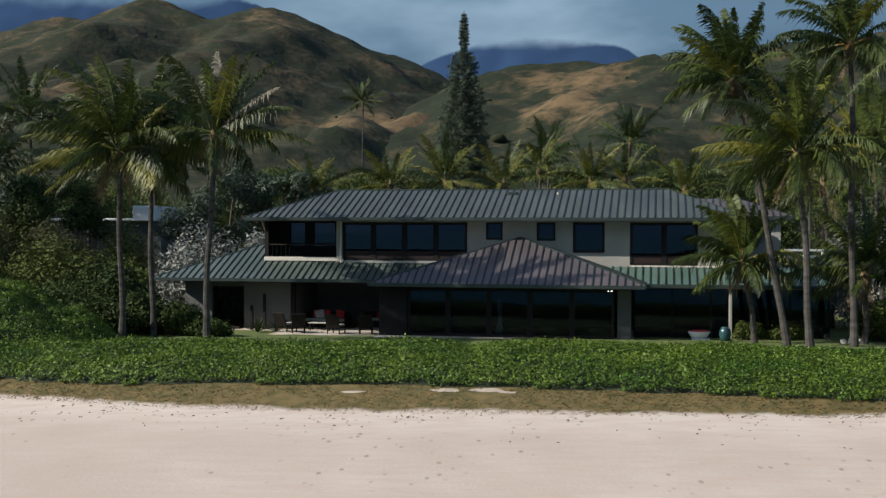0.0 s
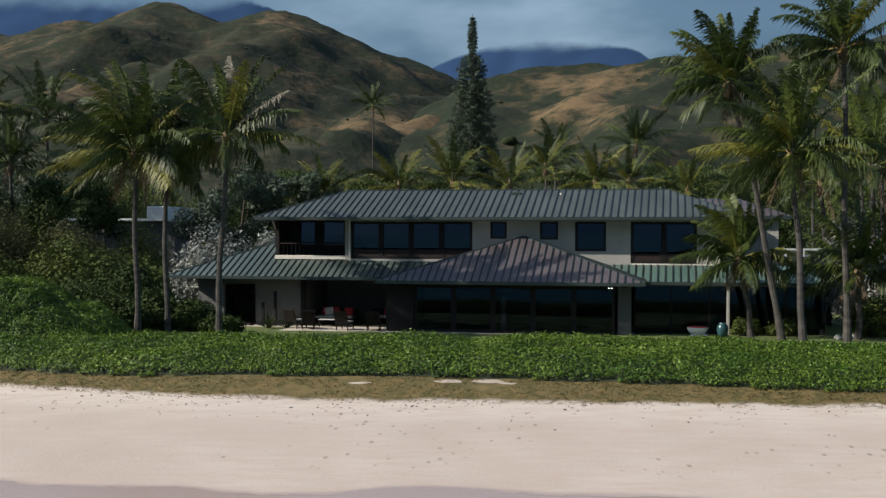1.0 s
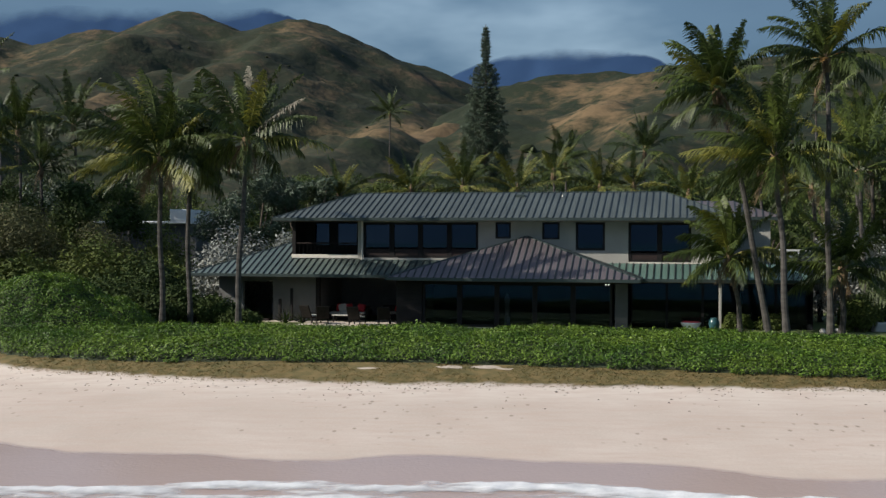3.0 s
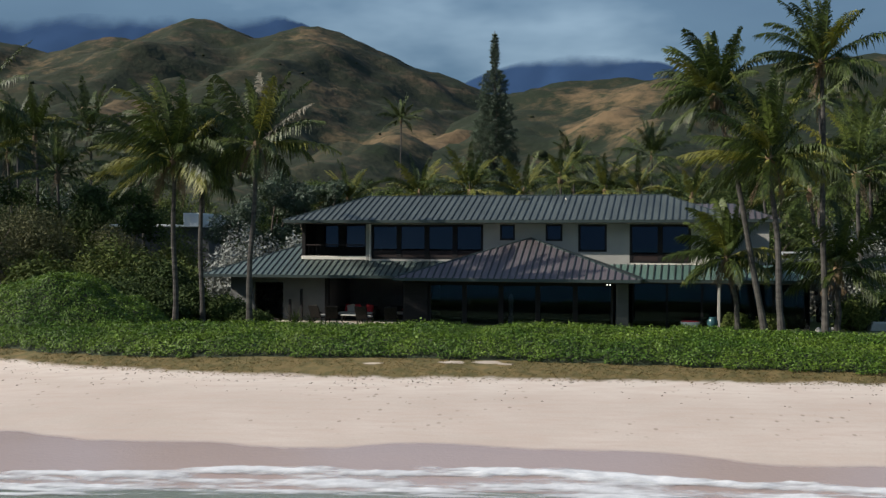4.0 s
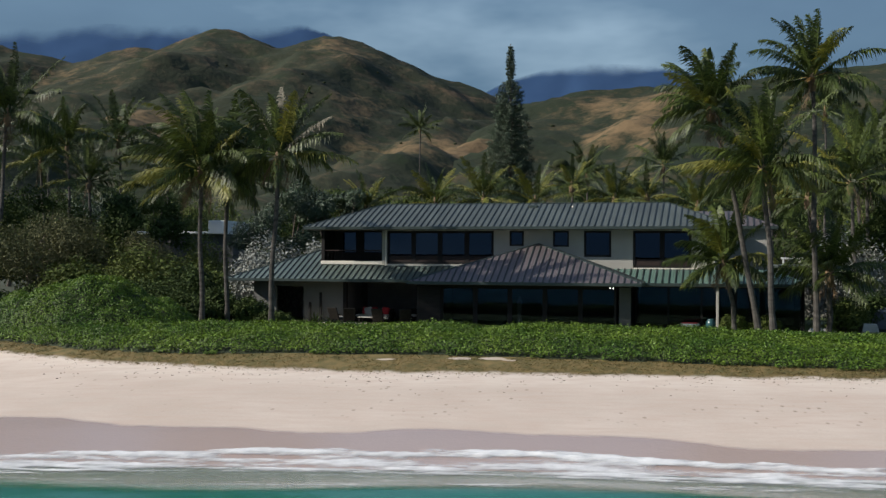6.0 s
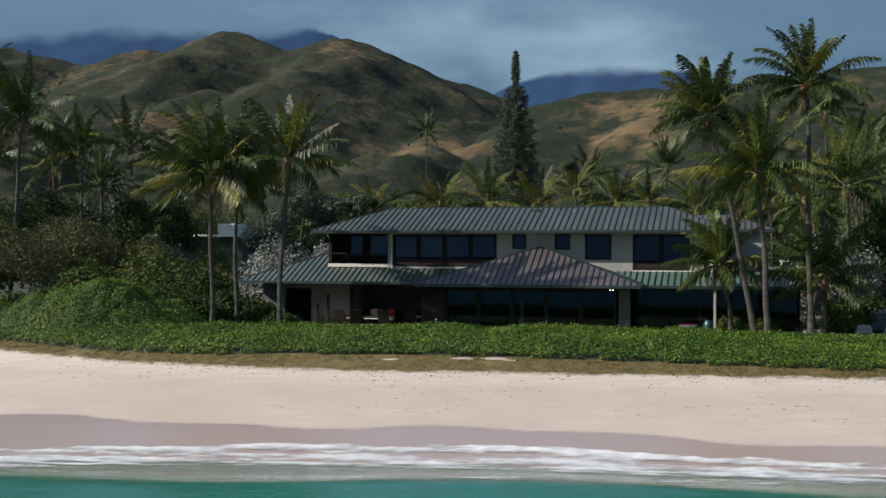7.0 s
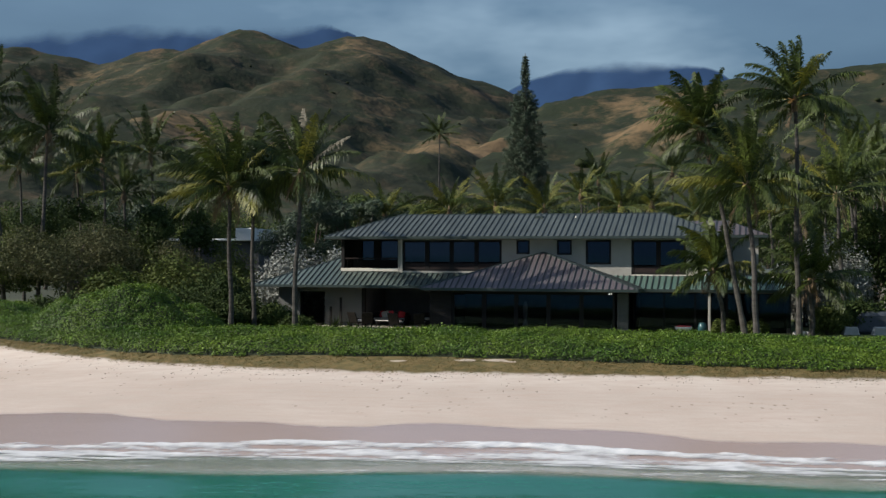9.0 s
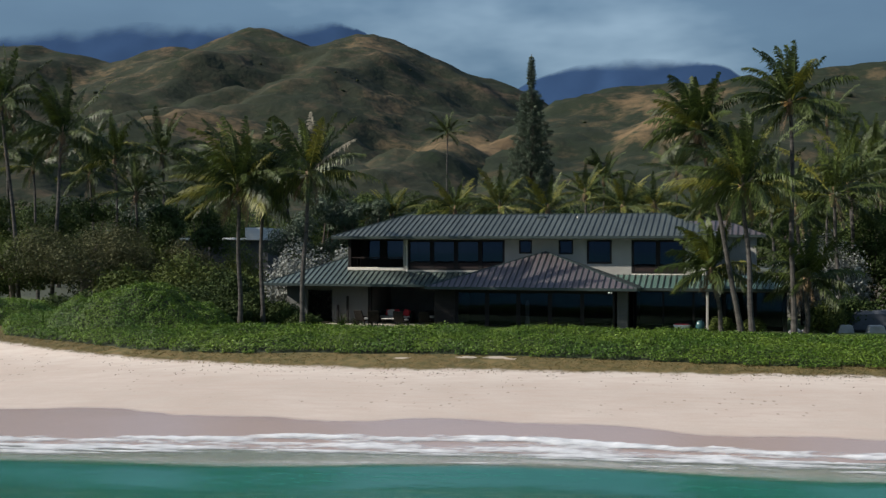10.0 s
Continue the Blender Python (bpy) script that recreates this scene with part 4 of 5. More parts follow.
def palm(base, top, seed, n=30, size=1.0, r=0.16, label="tall coconut palm with an arching green crown", yellow=3, dead=1, group="", wind=None, nuts=0, bow=0.35, stub=0, extra=()):
    """A ringed trunk from base to top; a palm given a wind grows fronds of its own, the others share a set."""
    rnd = random.Random(seed)
    r *= 0.84
    x, y, z = base
    z = ground_z(x, y) - 0.1 if z is None else z
    t = thing("coconut_palm", (x, y, z), label, "palm tree", group)
    inv = t.matrix_world.inverted()
    a, b = Vector((x, y, z)), Vector(top)
    pts, rad = [], []
    for i in range(15):
        s = i / 14
        c = a.lerp(b, s)
        c.x += (b.x - a.x) * (s * s - s) * bow + 0.05 * math.sin(s * 9 + seed)
        c.y += (b.y - a.y) * (s * s - s) * bow
        pts.append(c)
        rad.append(r * (1.55 - 3.6 * s if s < 0.1 else 1.2 - 0.45 * s) * (1.06 if i % 2 else 0.97))
    tr = part("trunk", tube(bmesh.new(), pts, rad, 9), M["trunk"], t)
    tr.matrix_parent_inverse = inv
    hb = tube(bmesh.new(), [b - Vector((0, 0, .75)), b - Vector((0, 0, .35)), b + Vector((0, 0, .1)), b + Vector((0, 0, .6))], [r * .9, r * 1.9, r * 1.7, r * .4], 8)
    part("crown_shaft", hb, M["fibre"], t, "brown fibrous crown base").matrix_parent_inverse = inv
    for i in range(n):
        s = (i + 0.5) / n
        az = i * 2.39996 + rnd.uniform(-.3, .3)
        el = 86 - 112 * s ** 1.05 + rnd.uniform(-9, 9)
        k = size * rnd.uniform(.82, 1.1) * (0.86 + 0.2 * math.sin(math.pi * min(1, s * 1.2)))
        kind = "frond"
        if yellow and i % max(2, n // (yellow + 1)) == 1 and (s > .1 or yellow > 4):
            kind = "frond_yellow"
        if i >= n - dead:
            kind, el = "frond_dead", -55 + rnd.uniform(-16, 12)
        at = b + Vector((math.cos(az) * r, math.sin(az) * r, -.05 + .25 * (1 - s)))
        if wind:
            long = (2.6 if kind == "frond_dead" else 4.5) * k
            me = frond_mesh(rise(el, az), long, seed * 100 + i, M[kind], 0.7 + 0.8 * rnd.random(), 0.4 + 0.45 * s, wind, 24 if kind == "frond_dead" else 84, .86 * min(1, k + .15), rnd.uniform(-.8, .8))
            ob = new("frond", me)
            m = Matrix.Translation(at)
        else:
            if kind == "frond_dead":
                me = rnd.choice(FR["dead"])
            elif kind == "frond_yellow":
                me = FR["yellow"][0 if el > 44 else 1 if el > 15 else 2]
            else:
                me = rnd.choice(FR[min(STEPS, key=lambda q: abs(q - el))])
            ob = new("frond", me)
            m = Matrix.Translation(at) @ Matrix.Rotation(az, 4, "Z") @ Matrix.Rotation(rnd.uniform(-.12, .12), 4, "Y") @ Matrix.Diagonal((k, k, k, 1))
        ob.parent = t
        ob.matrix_parent_inverse = inv
        ob.matrix_basis = m
    for i, (el, az, long, kind) in enumerate(extra):
        ob = new("frond", frond_mesh(rise(el, az), long, seed * 100 + 70 + i, M[kind], 0.7, 0.5, wind, 80, .8, .3))
        ob.parent = t
        ob.matrix_parent_inverse = inv
        ob.matrix_basis = Matrix.Translation(b + Vector((math.cos(az) * r, math.sin(az) * r, .05)))
        if kind == "frond_pale":
            ob["label"] = "pale bleached upright frond"
    for i in range(nuts):
        q = b + Vector((math.cos(i * 2.1) * .3, math.sin(i * 2.1) * .3, -.2 - .1 * (i % 2)))
        nb = bmesh.new()
        bmesh.ops.create_icosphere(nb, subdivisions=2, radius=.14)
        for v in nb.verts:
            v.co.z *= 1.25
            v.co += q
        part("coconut", nb, M["frond_yellow"], t, "yellow-green coconut").matrix_parent_inverse = inv
    for i in range(stub):
        ob = new("flower_stalk", frond_mesh(rise(38 - 14 * (i % 3), i * 2.1), 1.1, seed + i, M["stalk"], 1.2, 0.3, pairs=26, leaf=.34))
        ob.parent = t
        ob.matrix_parent_inverse = inv
        ob.matrix_basis = Matrix.Translation(b + Vector((0, 0, -.1)))
        ob["label"] = "orange flower stalk"
    return t


def leaf_cloud(centres, radii, count, size, seed, aspect=0.5, shell=0.55, flat=0.0, upbias=0.4):
    """Many small leaf quads spread through lumps; returns vertices and faces."""
    rg = np.random.RandomState(seed)
    c, r = np.asarray(centres, float), np.asarray(radii, float)
    if r.ndim == 1:
        r = np.stack([r, r, r], 1)
    w = (r[:, 0] * r[:, 1]) + (r[:, 0] * r[:, 2])
    pick = rg.choice(len(c), count, p=w / w.sum())
    d = rg.normal(size=(count, 3))
    d /= np.linalg.norm(d, axis=1, keepdims=True)
    k = shell + (1 - shell) * rg.rand(count, 1) ** 0.6
    k *= 1 + 0.12 * rg.normal(size=(count, 1))
    p = c[pick] + d * r[pick] * k
    nrm = d + rg.normal(size=(count, 3)) * 0.55 + np.array([0, 0, upbias])
    nrm /= np.linalg.norm(nrm, axis=1, keepdims=True)
    return leaf_quads(p, nrm, size, aspect, rg)


def leaf_quads(p, nrm, size, aspect, rg):
    count = len(p)
    a = np.cross(nrm, rg.normal(size=(count, 3)))
    a /= np.linalg.norm(a, axis=1, keepdims=True) + 1e-9
    b = np.cross(nrm, a)
    s = size * (0.6 + 0.8 * rg.rand(count, 1))
    tip = nrm * s * 0.18
    v = np.stack([p - a * s * .5, p + b * s * aspect * .5 - tip * .3, p + a * s * .5 - tip, p - b * s * aspect * .5 - tip * .3], 1).reshape(-1, 3)
    i = np.arange(count) * 4
    return v, np.stack([i, i + 1, i + 2, i + 3], 1).tolist()


def tree(base, height, spread, seed, leaf, label, leaves=9000, size=0.3, name="broadleaf_tree", aspect=0.5, lumps=26, trunk_r=0.22, crown_from=0.35, group=""):
    rnd = random.Random(seed)
    x, y = base
    z = ground_z(x, y) - 0.1
    t = thing(name, (x, y, z), label, "tree", group)
    inv = t.matrix_world.inverted()
    fork = Vector((x + rnd.uniform(-.4, .4), y, z + height * crown_from))
    bm = tube(bmesh.new(), [(x, y, z), ((x + fork.x) / 2 + .1, y, (z + fork.z) / 2), fork], [trunk_r * 1.3, trunk_r, trunk_r * .8], 8)
    cs, rs = [], []
    for i in range(lumps):
        az, e = i * 2.4 + rnd.uniform(-.4, .4), rnd.random()
        rr = spread * (0.25 + 0.75 * math.sqrt(rnd.random())) * math.sqrt(max(0.15, 1 - (e - .35) ** 2 * 1.6))
        q = Vector((x + math.cos(az) * rr, y + math.sin(az) * rr, z + height * (crown_from + (1 - crown_from) * e * 0.92)))
        cs.append(q)
        k = spread * rnd.uniform(.2, .36)
        rs.append((k, k, k * .75))
        if i < 9:
            mid = fork.lerp(q, .5) + Vector((0, 0, .25))
            tube(bm, [fork - Vector((0, 0, .1)), mid, q], [trunk_r * .5, trunk_r * .3, .03], 5)
    part("trunk", bm, M["bark"], t).matrix_parent_inverse = inv
    v, f = leaf_cloud(cs, rs, leaves, size, seed, aspect)
    raw("crown", v, f, M[leaf], t).matrix_parent_inverse = inv
    return t


def shrub(base, w, d, h, seed, leaf, label, leaves=5000, size=0.18, name="shrub", lumps=18, aspect=0.5, group=""):
    rnd = random.Random(seed)
    x, y = base
    z = ground_z(x, y)
    t = thing(name, (x, y, z), label, "shrub", group)
    inv = t.matrix_world.inverted()
    cs, rs = [], []
    bm = bmesh.new()
    for i in range(lumps):
        az, rr = i * 2.4, math.sqrt((i + .5) / lumps)
        k = rnd.uniform(.26, .42)
        hh = h * (1 - 0.55 * rr ** 2) * rnd.uniform(.6, 1)
        q = Vector((x + math.cos(az) * rr * w * .8, y + math.sin(az) * rr * d * .8, z + hh * .7))
        cs.append(q)
        rs.append((w * k, d * k, max(.25, h * k * .9)))
        tube(bm, [(x + math.cos(az) * .2, y, z - .05), q], [.05, .015], 4)
    part("stems", bm, M["bark"], t).matrix_parent_inverse = inv
    v, f = leaf_cloud(cs, rs, leaves, size, seed, aspect)
    v[:, 2] = np.maximum(v[:, 2], z + 0.02)
    raw("foliage", v, f, M[leaf], t).matrix_parent_inverse = inv
    return t


# naupaka hedge along the verge
FRONT = [(-60, -8.0), (-28.5, -7.5), (-26.5, -11.0), (-20.7, -13.9), (-17.5, -15.5), (-13.5, -17.0), (-8.6, -17.8), (0, -18.2), (8, -19.0), (15, -19.9), (22, -20.3), (60, -20.6)]


def billow(x, y, size):
    """Rounded cushions of growth with creases between them."""
    d = noise.voronoi((x / size + 0.3 * noise.noise((x, y, 2)), y / size, 0.5))[0][0]
    return max(0.0, 1 - 1.6 * d * d) ** 0.6


def hedge_height(x, y):
    f = lerp(x, FRONT) + 0.5 * fbm(x * 0.5, 2.2)
    back = lerp(x, [(-30, -5.0), (-19, -6.0), (-14, -12.0), (60, -12.0)]) + 0.5 * fbm(x * 0.4, 8.1)
    u = (y - f) / 1.5
    v = (back - y) / 1.0
    h = lerp(x, [(5, 0.54), (12, 0.40), (19, 0.2), (60, 0.16)]) * max(0.0, min(1, u)) ** 0.5 * max(0.0, min(1, v)) ** 0.4 if u > 0 and v > 0 else 0.0
    if h:
        h *= 0.62 + 0.34 * billow(x, y, 1.9) + 0.26 * billow(x + 50, y, 0.75) + 0.5 * fbm(x * 0.3, y * 0.3, 3.0)
    # the tall lobe at the garden end
    m = 1 - ((x + 19.6) / 5.9) ** 2 - ((y + 8.6) / 4.8) ** 2
    if m > 0 and u > 0:
        h = max(h, 2.4 * m ** 0.9 * min(1, u * .7) ** 0.6 * (0.66 + 0.36 * billow(x, y, 2.3) + 0.16 * billow(x + 50, y, 0.8) + 0.35 * fbm(x * 0.4, y * 0.4, 6.0)))
    m = 1 - ((x + 32.0) / 7.5) ** 2 - ((y + 3.0) / 5.0) ** 2
    if m > 0:
        h = max(h, 1.4 * m ** 0.6 * (0.66 + 0.36 * billow(x, y, 2.2) + 0.16 * billow(x + 50, y, 0.8)))
    return h


def hedge():
    t = thing("hedge", (2, -15, ground_z(2, -15)), "dense glossy green naupaka hedge on the dune verge", "hedge")
    inv = t.matrix_world.inverted()
    xs, ys = np.arange(-41, 45, 0.3), np.arange(-21.5, 3, 0.3)
    hh = np.array([[hedge_height(x, y) for x in xs] for y in ys])
    gz = np.array([[ground_z(x, y) for x in xs] for y in ys])
    # dark filler sheet below the leaves, in place of the hedge's inner shade
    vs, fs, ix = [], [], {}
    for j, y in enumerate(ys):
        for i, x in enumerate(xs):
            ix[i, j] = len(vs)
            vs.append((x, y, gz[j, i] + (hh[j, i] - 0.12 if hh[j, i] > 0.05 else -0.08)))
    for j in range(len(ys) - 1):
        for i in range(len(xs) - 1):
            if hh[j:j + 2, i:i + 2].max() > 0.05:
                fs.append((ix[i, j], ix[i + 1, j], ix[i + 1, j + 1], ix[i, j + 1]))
    raw("shade_filler", vs, fs, M["under"], t, "dark filler sheet standing for the shade between the leaves").matrix_parent_inverse = inv
    rg = np.random.RandomState(5)
    gyv, gxv = np.gradient(hh, 0.3)
    area = np.sqrt(1 + gxv ** 2 + gyv ** 2) * (hh > 0.06)
    prob = (area / area.sum()).ravel()
    cnt = 400000
    pk = rg.choice(len(prob), cnt, p=prob)
    jj, ii = np.divmod(pk, len(xs))
    fx, fy = rg.rand(cnt) - .5, rg.rand(cnt) - .5
    h = hh[jj, ii] + (gxv[jj, ii] * fx + gyv[jj, ii] * fy) * 0.3
    px_, py_ = xs[ii] + fx * .3, ys[jj] + fy * .3
    pz = gz[jj, ii] + np.maximum(0.03, h + rg.normal(size=cnt) * 0.055)
    nrm = np.stack([-gxv[jj, ii], -gyv[jj, ii], np.ones(cnt)], 1)
    nrm /= np.linalg.norm(nrm, axis=1, keepdims=True)
    at = np.stack([px_, py_, pz], 1) + nrm * rg.uniform(0.0, 0.13, (cnt, 1))
    nrm = nrm + rg.normal(size=(cnt, 3)) * 0.5
    nrm /= np.linalg.norm(nrm, axis=1, keepdims=True)
    v, f = leaf_quads(at, nrm, 0.095, 0.6, rg)
    tagged(raw("foliage", v, f, M["leaf_hedge"], t), kind="stuff").matrix_parent_inverse = inv


hedge()


def verge():
    """Dry beach grass between hedge and sand."""
    rg = np.random.RandomState(9)
    n = 26000
    x = rg.uniform(-30, 42, n)
    e = np.interp(x, [a for a, _ in EDGE], [b for _, b in EDGE])
    f = np.interp(x, [a for a, _ in FRONT], [b for _, b in FRONT])
    y = e - 0.25 + (f - e + 0.8) * rg.rand(n) ** 0.9
    keep = np.array([fbm(a * 0.6, b * 0.6, 12) > -0.26 for a, b in zip(x, y)])
    x, y = x[keep], y[keep]
    z = np.array([ground_z(a, b) for a, b in zip(x, y)])
    k = len(x)
    ang, ht = rg.uniform(0, 6.28, k), rg.uniform(.02, .06, k)
    wx, wy = np.cos(ang) * .022, np.sin(ang) * .022
    lx, ly = rg.normal(size=k) * .08 + .04, rg.normal(size=k) * .08
    v = np.stack([np.stack([x - wx, y - wy, z], 1), np.stack([x + wx, y + wy, z], 1), np.stack([x + lx, y + ly, z + ht], 1)], 1).reshape(-1, 3)
    i = np.arange(k) * 3
    tagged(raw("beach_grass", v, np.stack([i, i + 1, i + 2], 1).tolist(), M["blade"]), "short dry yellow-green beach grass", "grass", kind="stuff")


verge()

# coconut palms in the garden: base, crown
M["stalk"] = surface("orange palm flower stalk", (0.30, 0.15, 0.035), (0.45, 0.25, 0.07), 0.8, 2, 20, 0.0)
TRADE = (-0.55, 0.12, 0.05)
palm((18.2, -7.6, None), (18.1, -7.2, 13.4), 1, 29, .76, 0.155, "very tall coconut palm with orange flower stalks", 2, 1, wind=(-.3, .1, .05), stub=7)
palm((15.3, -7.8, None), (12.85, -8.0, 11.75), 2, 33, .76, 0.155, "tall leaning coconut palm with a wind-swept crown", 2, 2, wind=(-.42, .1, .08))
palm((15.55, -10.5, None), (15.0, -10.3, 8.5), 3, 35, .93, 0.16, "coconut palm with a pale straight trunk", 4, 2, wind=(-.4, .1, .08), nuts=4, extra=((8, 3.3, 3.9, "frond_yellow"), (78, 2.9, 4.4, "frond_yellow"), (12, -.35, 3.2, "frond_yellow")))
palm((14.6, -5.2, None), (13.95, -5.3, 3.9), 4, 27, 0.70, 0.14, "young short coconut palm with yellowing low fronds", 3, 3, wind=(-.4, .1, 0), extra=((-18, 3.6, 2.7, "frond_yellow"), (-8, -.3, 2.3, "frond_yellow")))
palm((19.25, -6.0, None), (19.25, -6.0, 3.4), 5, 26, 0.78, 0.16, "short dark coconut palm beside the porch", 0, 2, wind=(-.3, .1, 0))
palm((-14.2, -5.8, None), (-14.15, -6.5, 8.8), 6, 36, 1.0, 0.15, "coconut palm with a dense drooping crown", 5, 3, wind=TRADE, nuts=3, extra=((-4, 3.5, 4.2, "frond_yellow"), (-24, 3.9, 3.6, "frond_yellow"), (22, 3.2, 4.2, "frond_yellow")))
palm((-13.45, -3.5, None), (-13.6, -3.5, 9.2), 7, 30, .92, 0.14, "slender coconut palm behind another palm", 1, 2, wind=TRADE)
palm((-10.15, -6.8, None), (-9.8, -6.5, 9.6), 8, 28, .88, 0.15, "coconut palm with pale bleached upright fronds", 2, 3, wind=(-.3, .1, .05),
     extra=((84, 1.0, 3.7, "frond_pale"), (72, 3.4, 3.5, "frond_pale"), (6, -.1, 4.3, "frond_yellow"), (40, -.3, 3.6, "frond_pale")))

# palms further along the shore and behind the house
palm((-33.2, 9.0, None), (-32.4, 9.0, 13.7), 9, 27, 1.1, 0.17, "tall dark coconut palm near the shore path", 1, 2, wind=TRADE)
palm((-35.7, 9.0, None), (-37.3, 9.0, 16.2), 10, 26, 1.1, 0.17, "tall leaning coconut palm by the shore path", 1, 2, wind=TRADE)
palm((-41.0, 11.0, None), (-42.0, 11.0, 13.0), 23, 26, 1.05, 0.16, "coconut palm in the neighbouring grove", 1, 1)
BACK_GROUP = "coconut palms behind the house"
for i, (x, y, z, s) in enumerate(((-9.2, 21, 8.6, .95), (-4.1, 23, 9.0, 1.0), (-0.2, 22, 9.3, 1.05), (3.8, 21, 9.0, 1.0), (10.0, 24, 9.4, 1.0), (15.9, 20, 8.6, .95), (6.9, 34, 11.0, .9),
                                  (12.8, 27, 9.6, .95))):
    palm((x + 0.4, y, None), (x, y, z - 0.7), 30 + i, 22, s * .8, 0.15, "sunlit coconut palm showing above the roof ridge", 9, 1, BACK_GROUP)
GROVE = "coconut palms in the grove"
for i, (x, y, z, s) in enumerate(((-30.9, 26, 13.6, 1.0), (-34.5, 24, 13.0, 1.0), (-25.4, 22, 10.0, .95), (-38.5, 28, 12.0, 1.0), (-29.0, 15, 9.5, .95), (-42.5, 20, 13.5, 1.0), (-24.0, 34, 11.5, .9),
                                  (-46.0, 32, 13.0, 1.0), (-20.5, 30, 10.5, .9), (27.4, 20, 11.6, .95), (29.9, 22, 12.4, 1.0), (28.6, 15, 9.6, .95), (22.5, 2.5, 8.6, 1.0), (24.8, 8, 9.6, 1.0),
                                  (20.6, 5, 7.8, .95), (32.5, 12, 10.5, 1.0), (23.0, 30, 10.5, .95))):
    palm((x + 0.5, y, None), (x, y, z), 50 + i, 24, s, 0.15, "dark coconut palm standing in the tree belt", 2, 1, GROVE)
for i, (x, y, z, s) in enumerate(((-15.3, 117, 24.6, .95), (17.5, 60, 14.2, 1.0), (9.2, 60, 13.2, .9), (30.0, 40, 17.6, .9), (-52, 60, 17, 1.0))):
    palm((x, y, None), (x, y, z), 80 + i, 20, s, 0.14, "slender far coconut palm against the hill", 1, 1, "far palms")


def column_pine(x, y, top_z):
    """A tall narrow pine with whorls of upturned branches and a thin plume on top."""
    z0 = ground_z(x, y) - 0.1
    t = thing("norfolk_pine", (x, y, z0), "tall narrow dark green Norfolk pine behind the house", "pine tree")
    inv = t.matrix_world.inverted()
    part("trunk", tube(bmesh.new(), [(x, y, z0), (x + .1, y, (z0 + top_z) / 2), (x, y, top_z)], [.45, .28, .03], 8), M["bark"], t).matrix_parent_inverse = inv
    rnd = random.Random(77)
    width = [(2, 3.2), (8, 3.2), (14, 2.9), (18, 2.5), (21, 2.05), (24, 1.45), (24.7, 0.95), (25.1, 0.4), (26.4, 0.62), (28, 0.48), (29.6, 0.06)]
    bm = bmesh.new()
    cs, rs = [], []
    z = 3.0
    while z < top_z - 0.3:
        k = 7 if z < 24 else 5
        turn = rnd.random() * 6.28
        for i in range(k):
            az = turn + i * math.tau / k + rnd.uniform(-.2, .2)
            L = lerp(z, width) * rnd.uniform(.78, 1.12)
            a = Vector((x, y, z))
            b = a + Vector((math.cos(az) * L * .6, math.sin(az) * L * .6, L * .02))
            c = a + Vector((math.cos(az) * L, math.sin(az) * L, L * .22))
            tube(bm, [a, b, c], [.05, .035, .012], 4)
            for s in (.35, .55, .75, .92):
                cs.append(a.lerp(b, s / .6) if s < .6 else b.lerp(c, (s - .6) / .4))
                q = 0.16 + 0.13 * L * (1 - abs(s - .6))
                rs.append((q * 1.2, q * 1.2, q * .9))
        z += rnd.uniform(.42, .58) if z < 24 else .36
    tagged(part("branches", bm, M["bark"], t), kind="stuff").matrix_parent_inverse = inv
    v, f = leaf_cloud(cs, rs, 130000, 0.2, 78, 0.3, 0.1)
    tagged(raw("foliage", v, f, M["needle"], t), kind="stuff").matrix_parent_inverse = inv


column_pine(0.5, 70, 29.6)

# shrubs and trees beside the house
shrub((-14.0, 9.5), 3.6, 2.4, 5.8, 101, "leaf_grey", "silver-grey leaved shrub behind the lower roof", 12000, 0.2, "silver_shrub", 24)
shrub((-10.8, 9.0), 2.2, 2.0, 6.0, 102, "leaf_grey", "silver-grey leaved shrub against the balcony end", 7000, 0.2, "silver_shrub", 18)
shrub((22.6, 4.6), 2.9, 2.0, 6.7, 103, "leaf_grey", "silver-grey leaved shrub beyond the porch", 15000, 0.2, "silver_shrub", 24)
tree((-15.2, 18), 9.8, 3.6, 104, "needle", "feathery dark ironwood tree", 15000, 0.34, "ironwood_tree", 0.22, 34, 0.25, 0.12)
tree((-11.2, 19), 9.6, 3.0, 105, "needle", "feathery dark ironwood tree", 12000, 0.34, "ironwood_tree", 0.22, 30, 0.25, 0.12)
tree((-29.6, 6.0), 6.2, 5.6, 106, "leaf_brown", "flat-topped spreading tree with russet and green leaves", 26000, 0.17, lumps=44, crown_from=0.5)
tree((-35.8, 8.0), 6.0, 4.4, 107, "leaf_mid", "flat-topped spreading green tree", 17000, 0.17, lumps=34, crown_from=0.5)
shrub((-20.9, 3.2), 3.0, 2.4, 5.6, 108, "leaf_mid", "tall green mixed shrub", 9000, 0.22)
shrub((-22.8, 9.0), 3.4, 2.4, 6.3, 120, "leaf_brown", "tall shrub with russet and green leaves", 16000, 0.17)
shrub((-26.5, 11.0), 3.4, 2.4, 6.6, 121, "leaf_mid", "tall green dense shrub", 10000, 0.24)
shrub((-19.6, 12.0), 2.8, 2.0, 6.0, 129, "leaf_mid", "tall green shrub hiding the neighbouring wall", 12000, 0.18)
shrub((-16.5, 0.2), 2.2, 1.9, 3.3, 122, "leaf_dark", "dark green shrub in palm shade", 9000, 0.2)
shrub((-17.2, 2.4), 2.4, 2.0, 3.8, 124, "leaf_dark", "dark shrub beside the house", 16000, 0.2)
shrub((-18.8, 0.8), 2.2, 1.9, 4.0, 123, "leaf_dark", "dark green shrub in palm shade", 8000, 0.2)
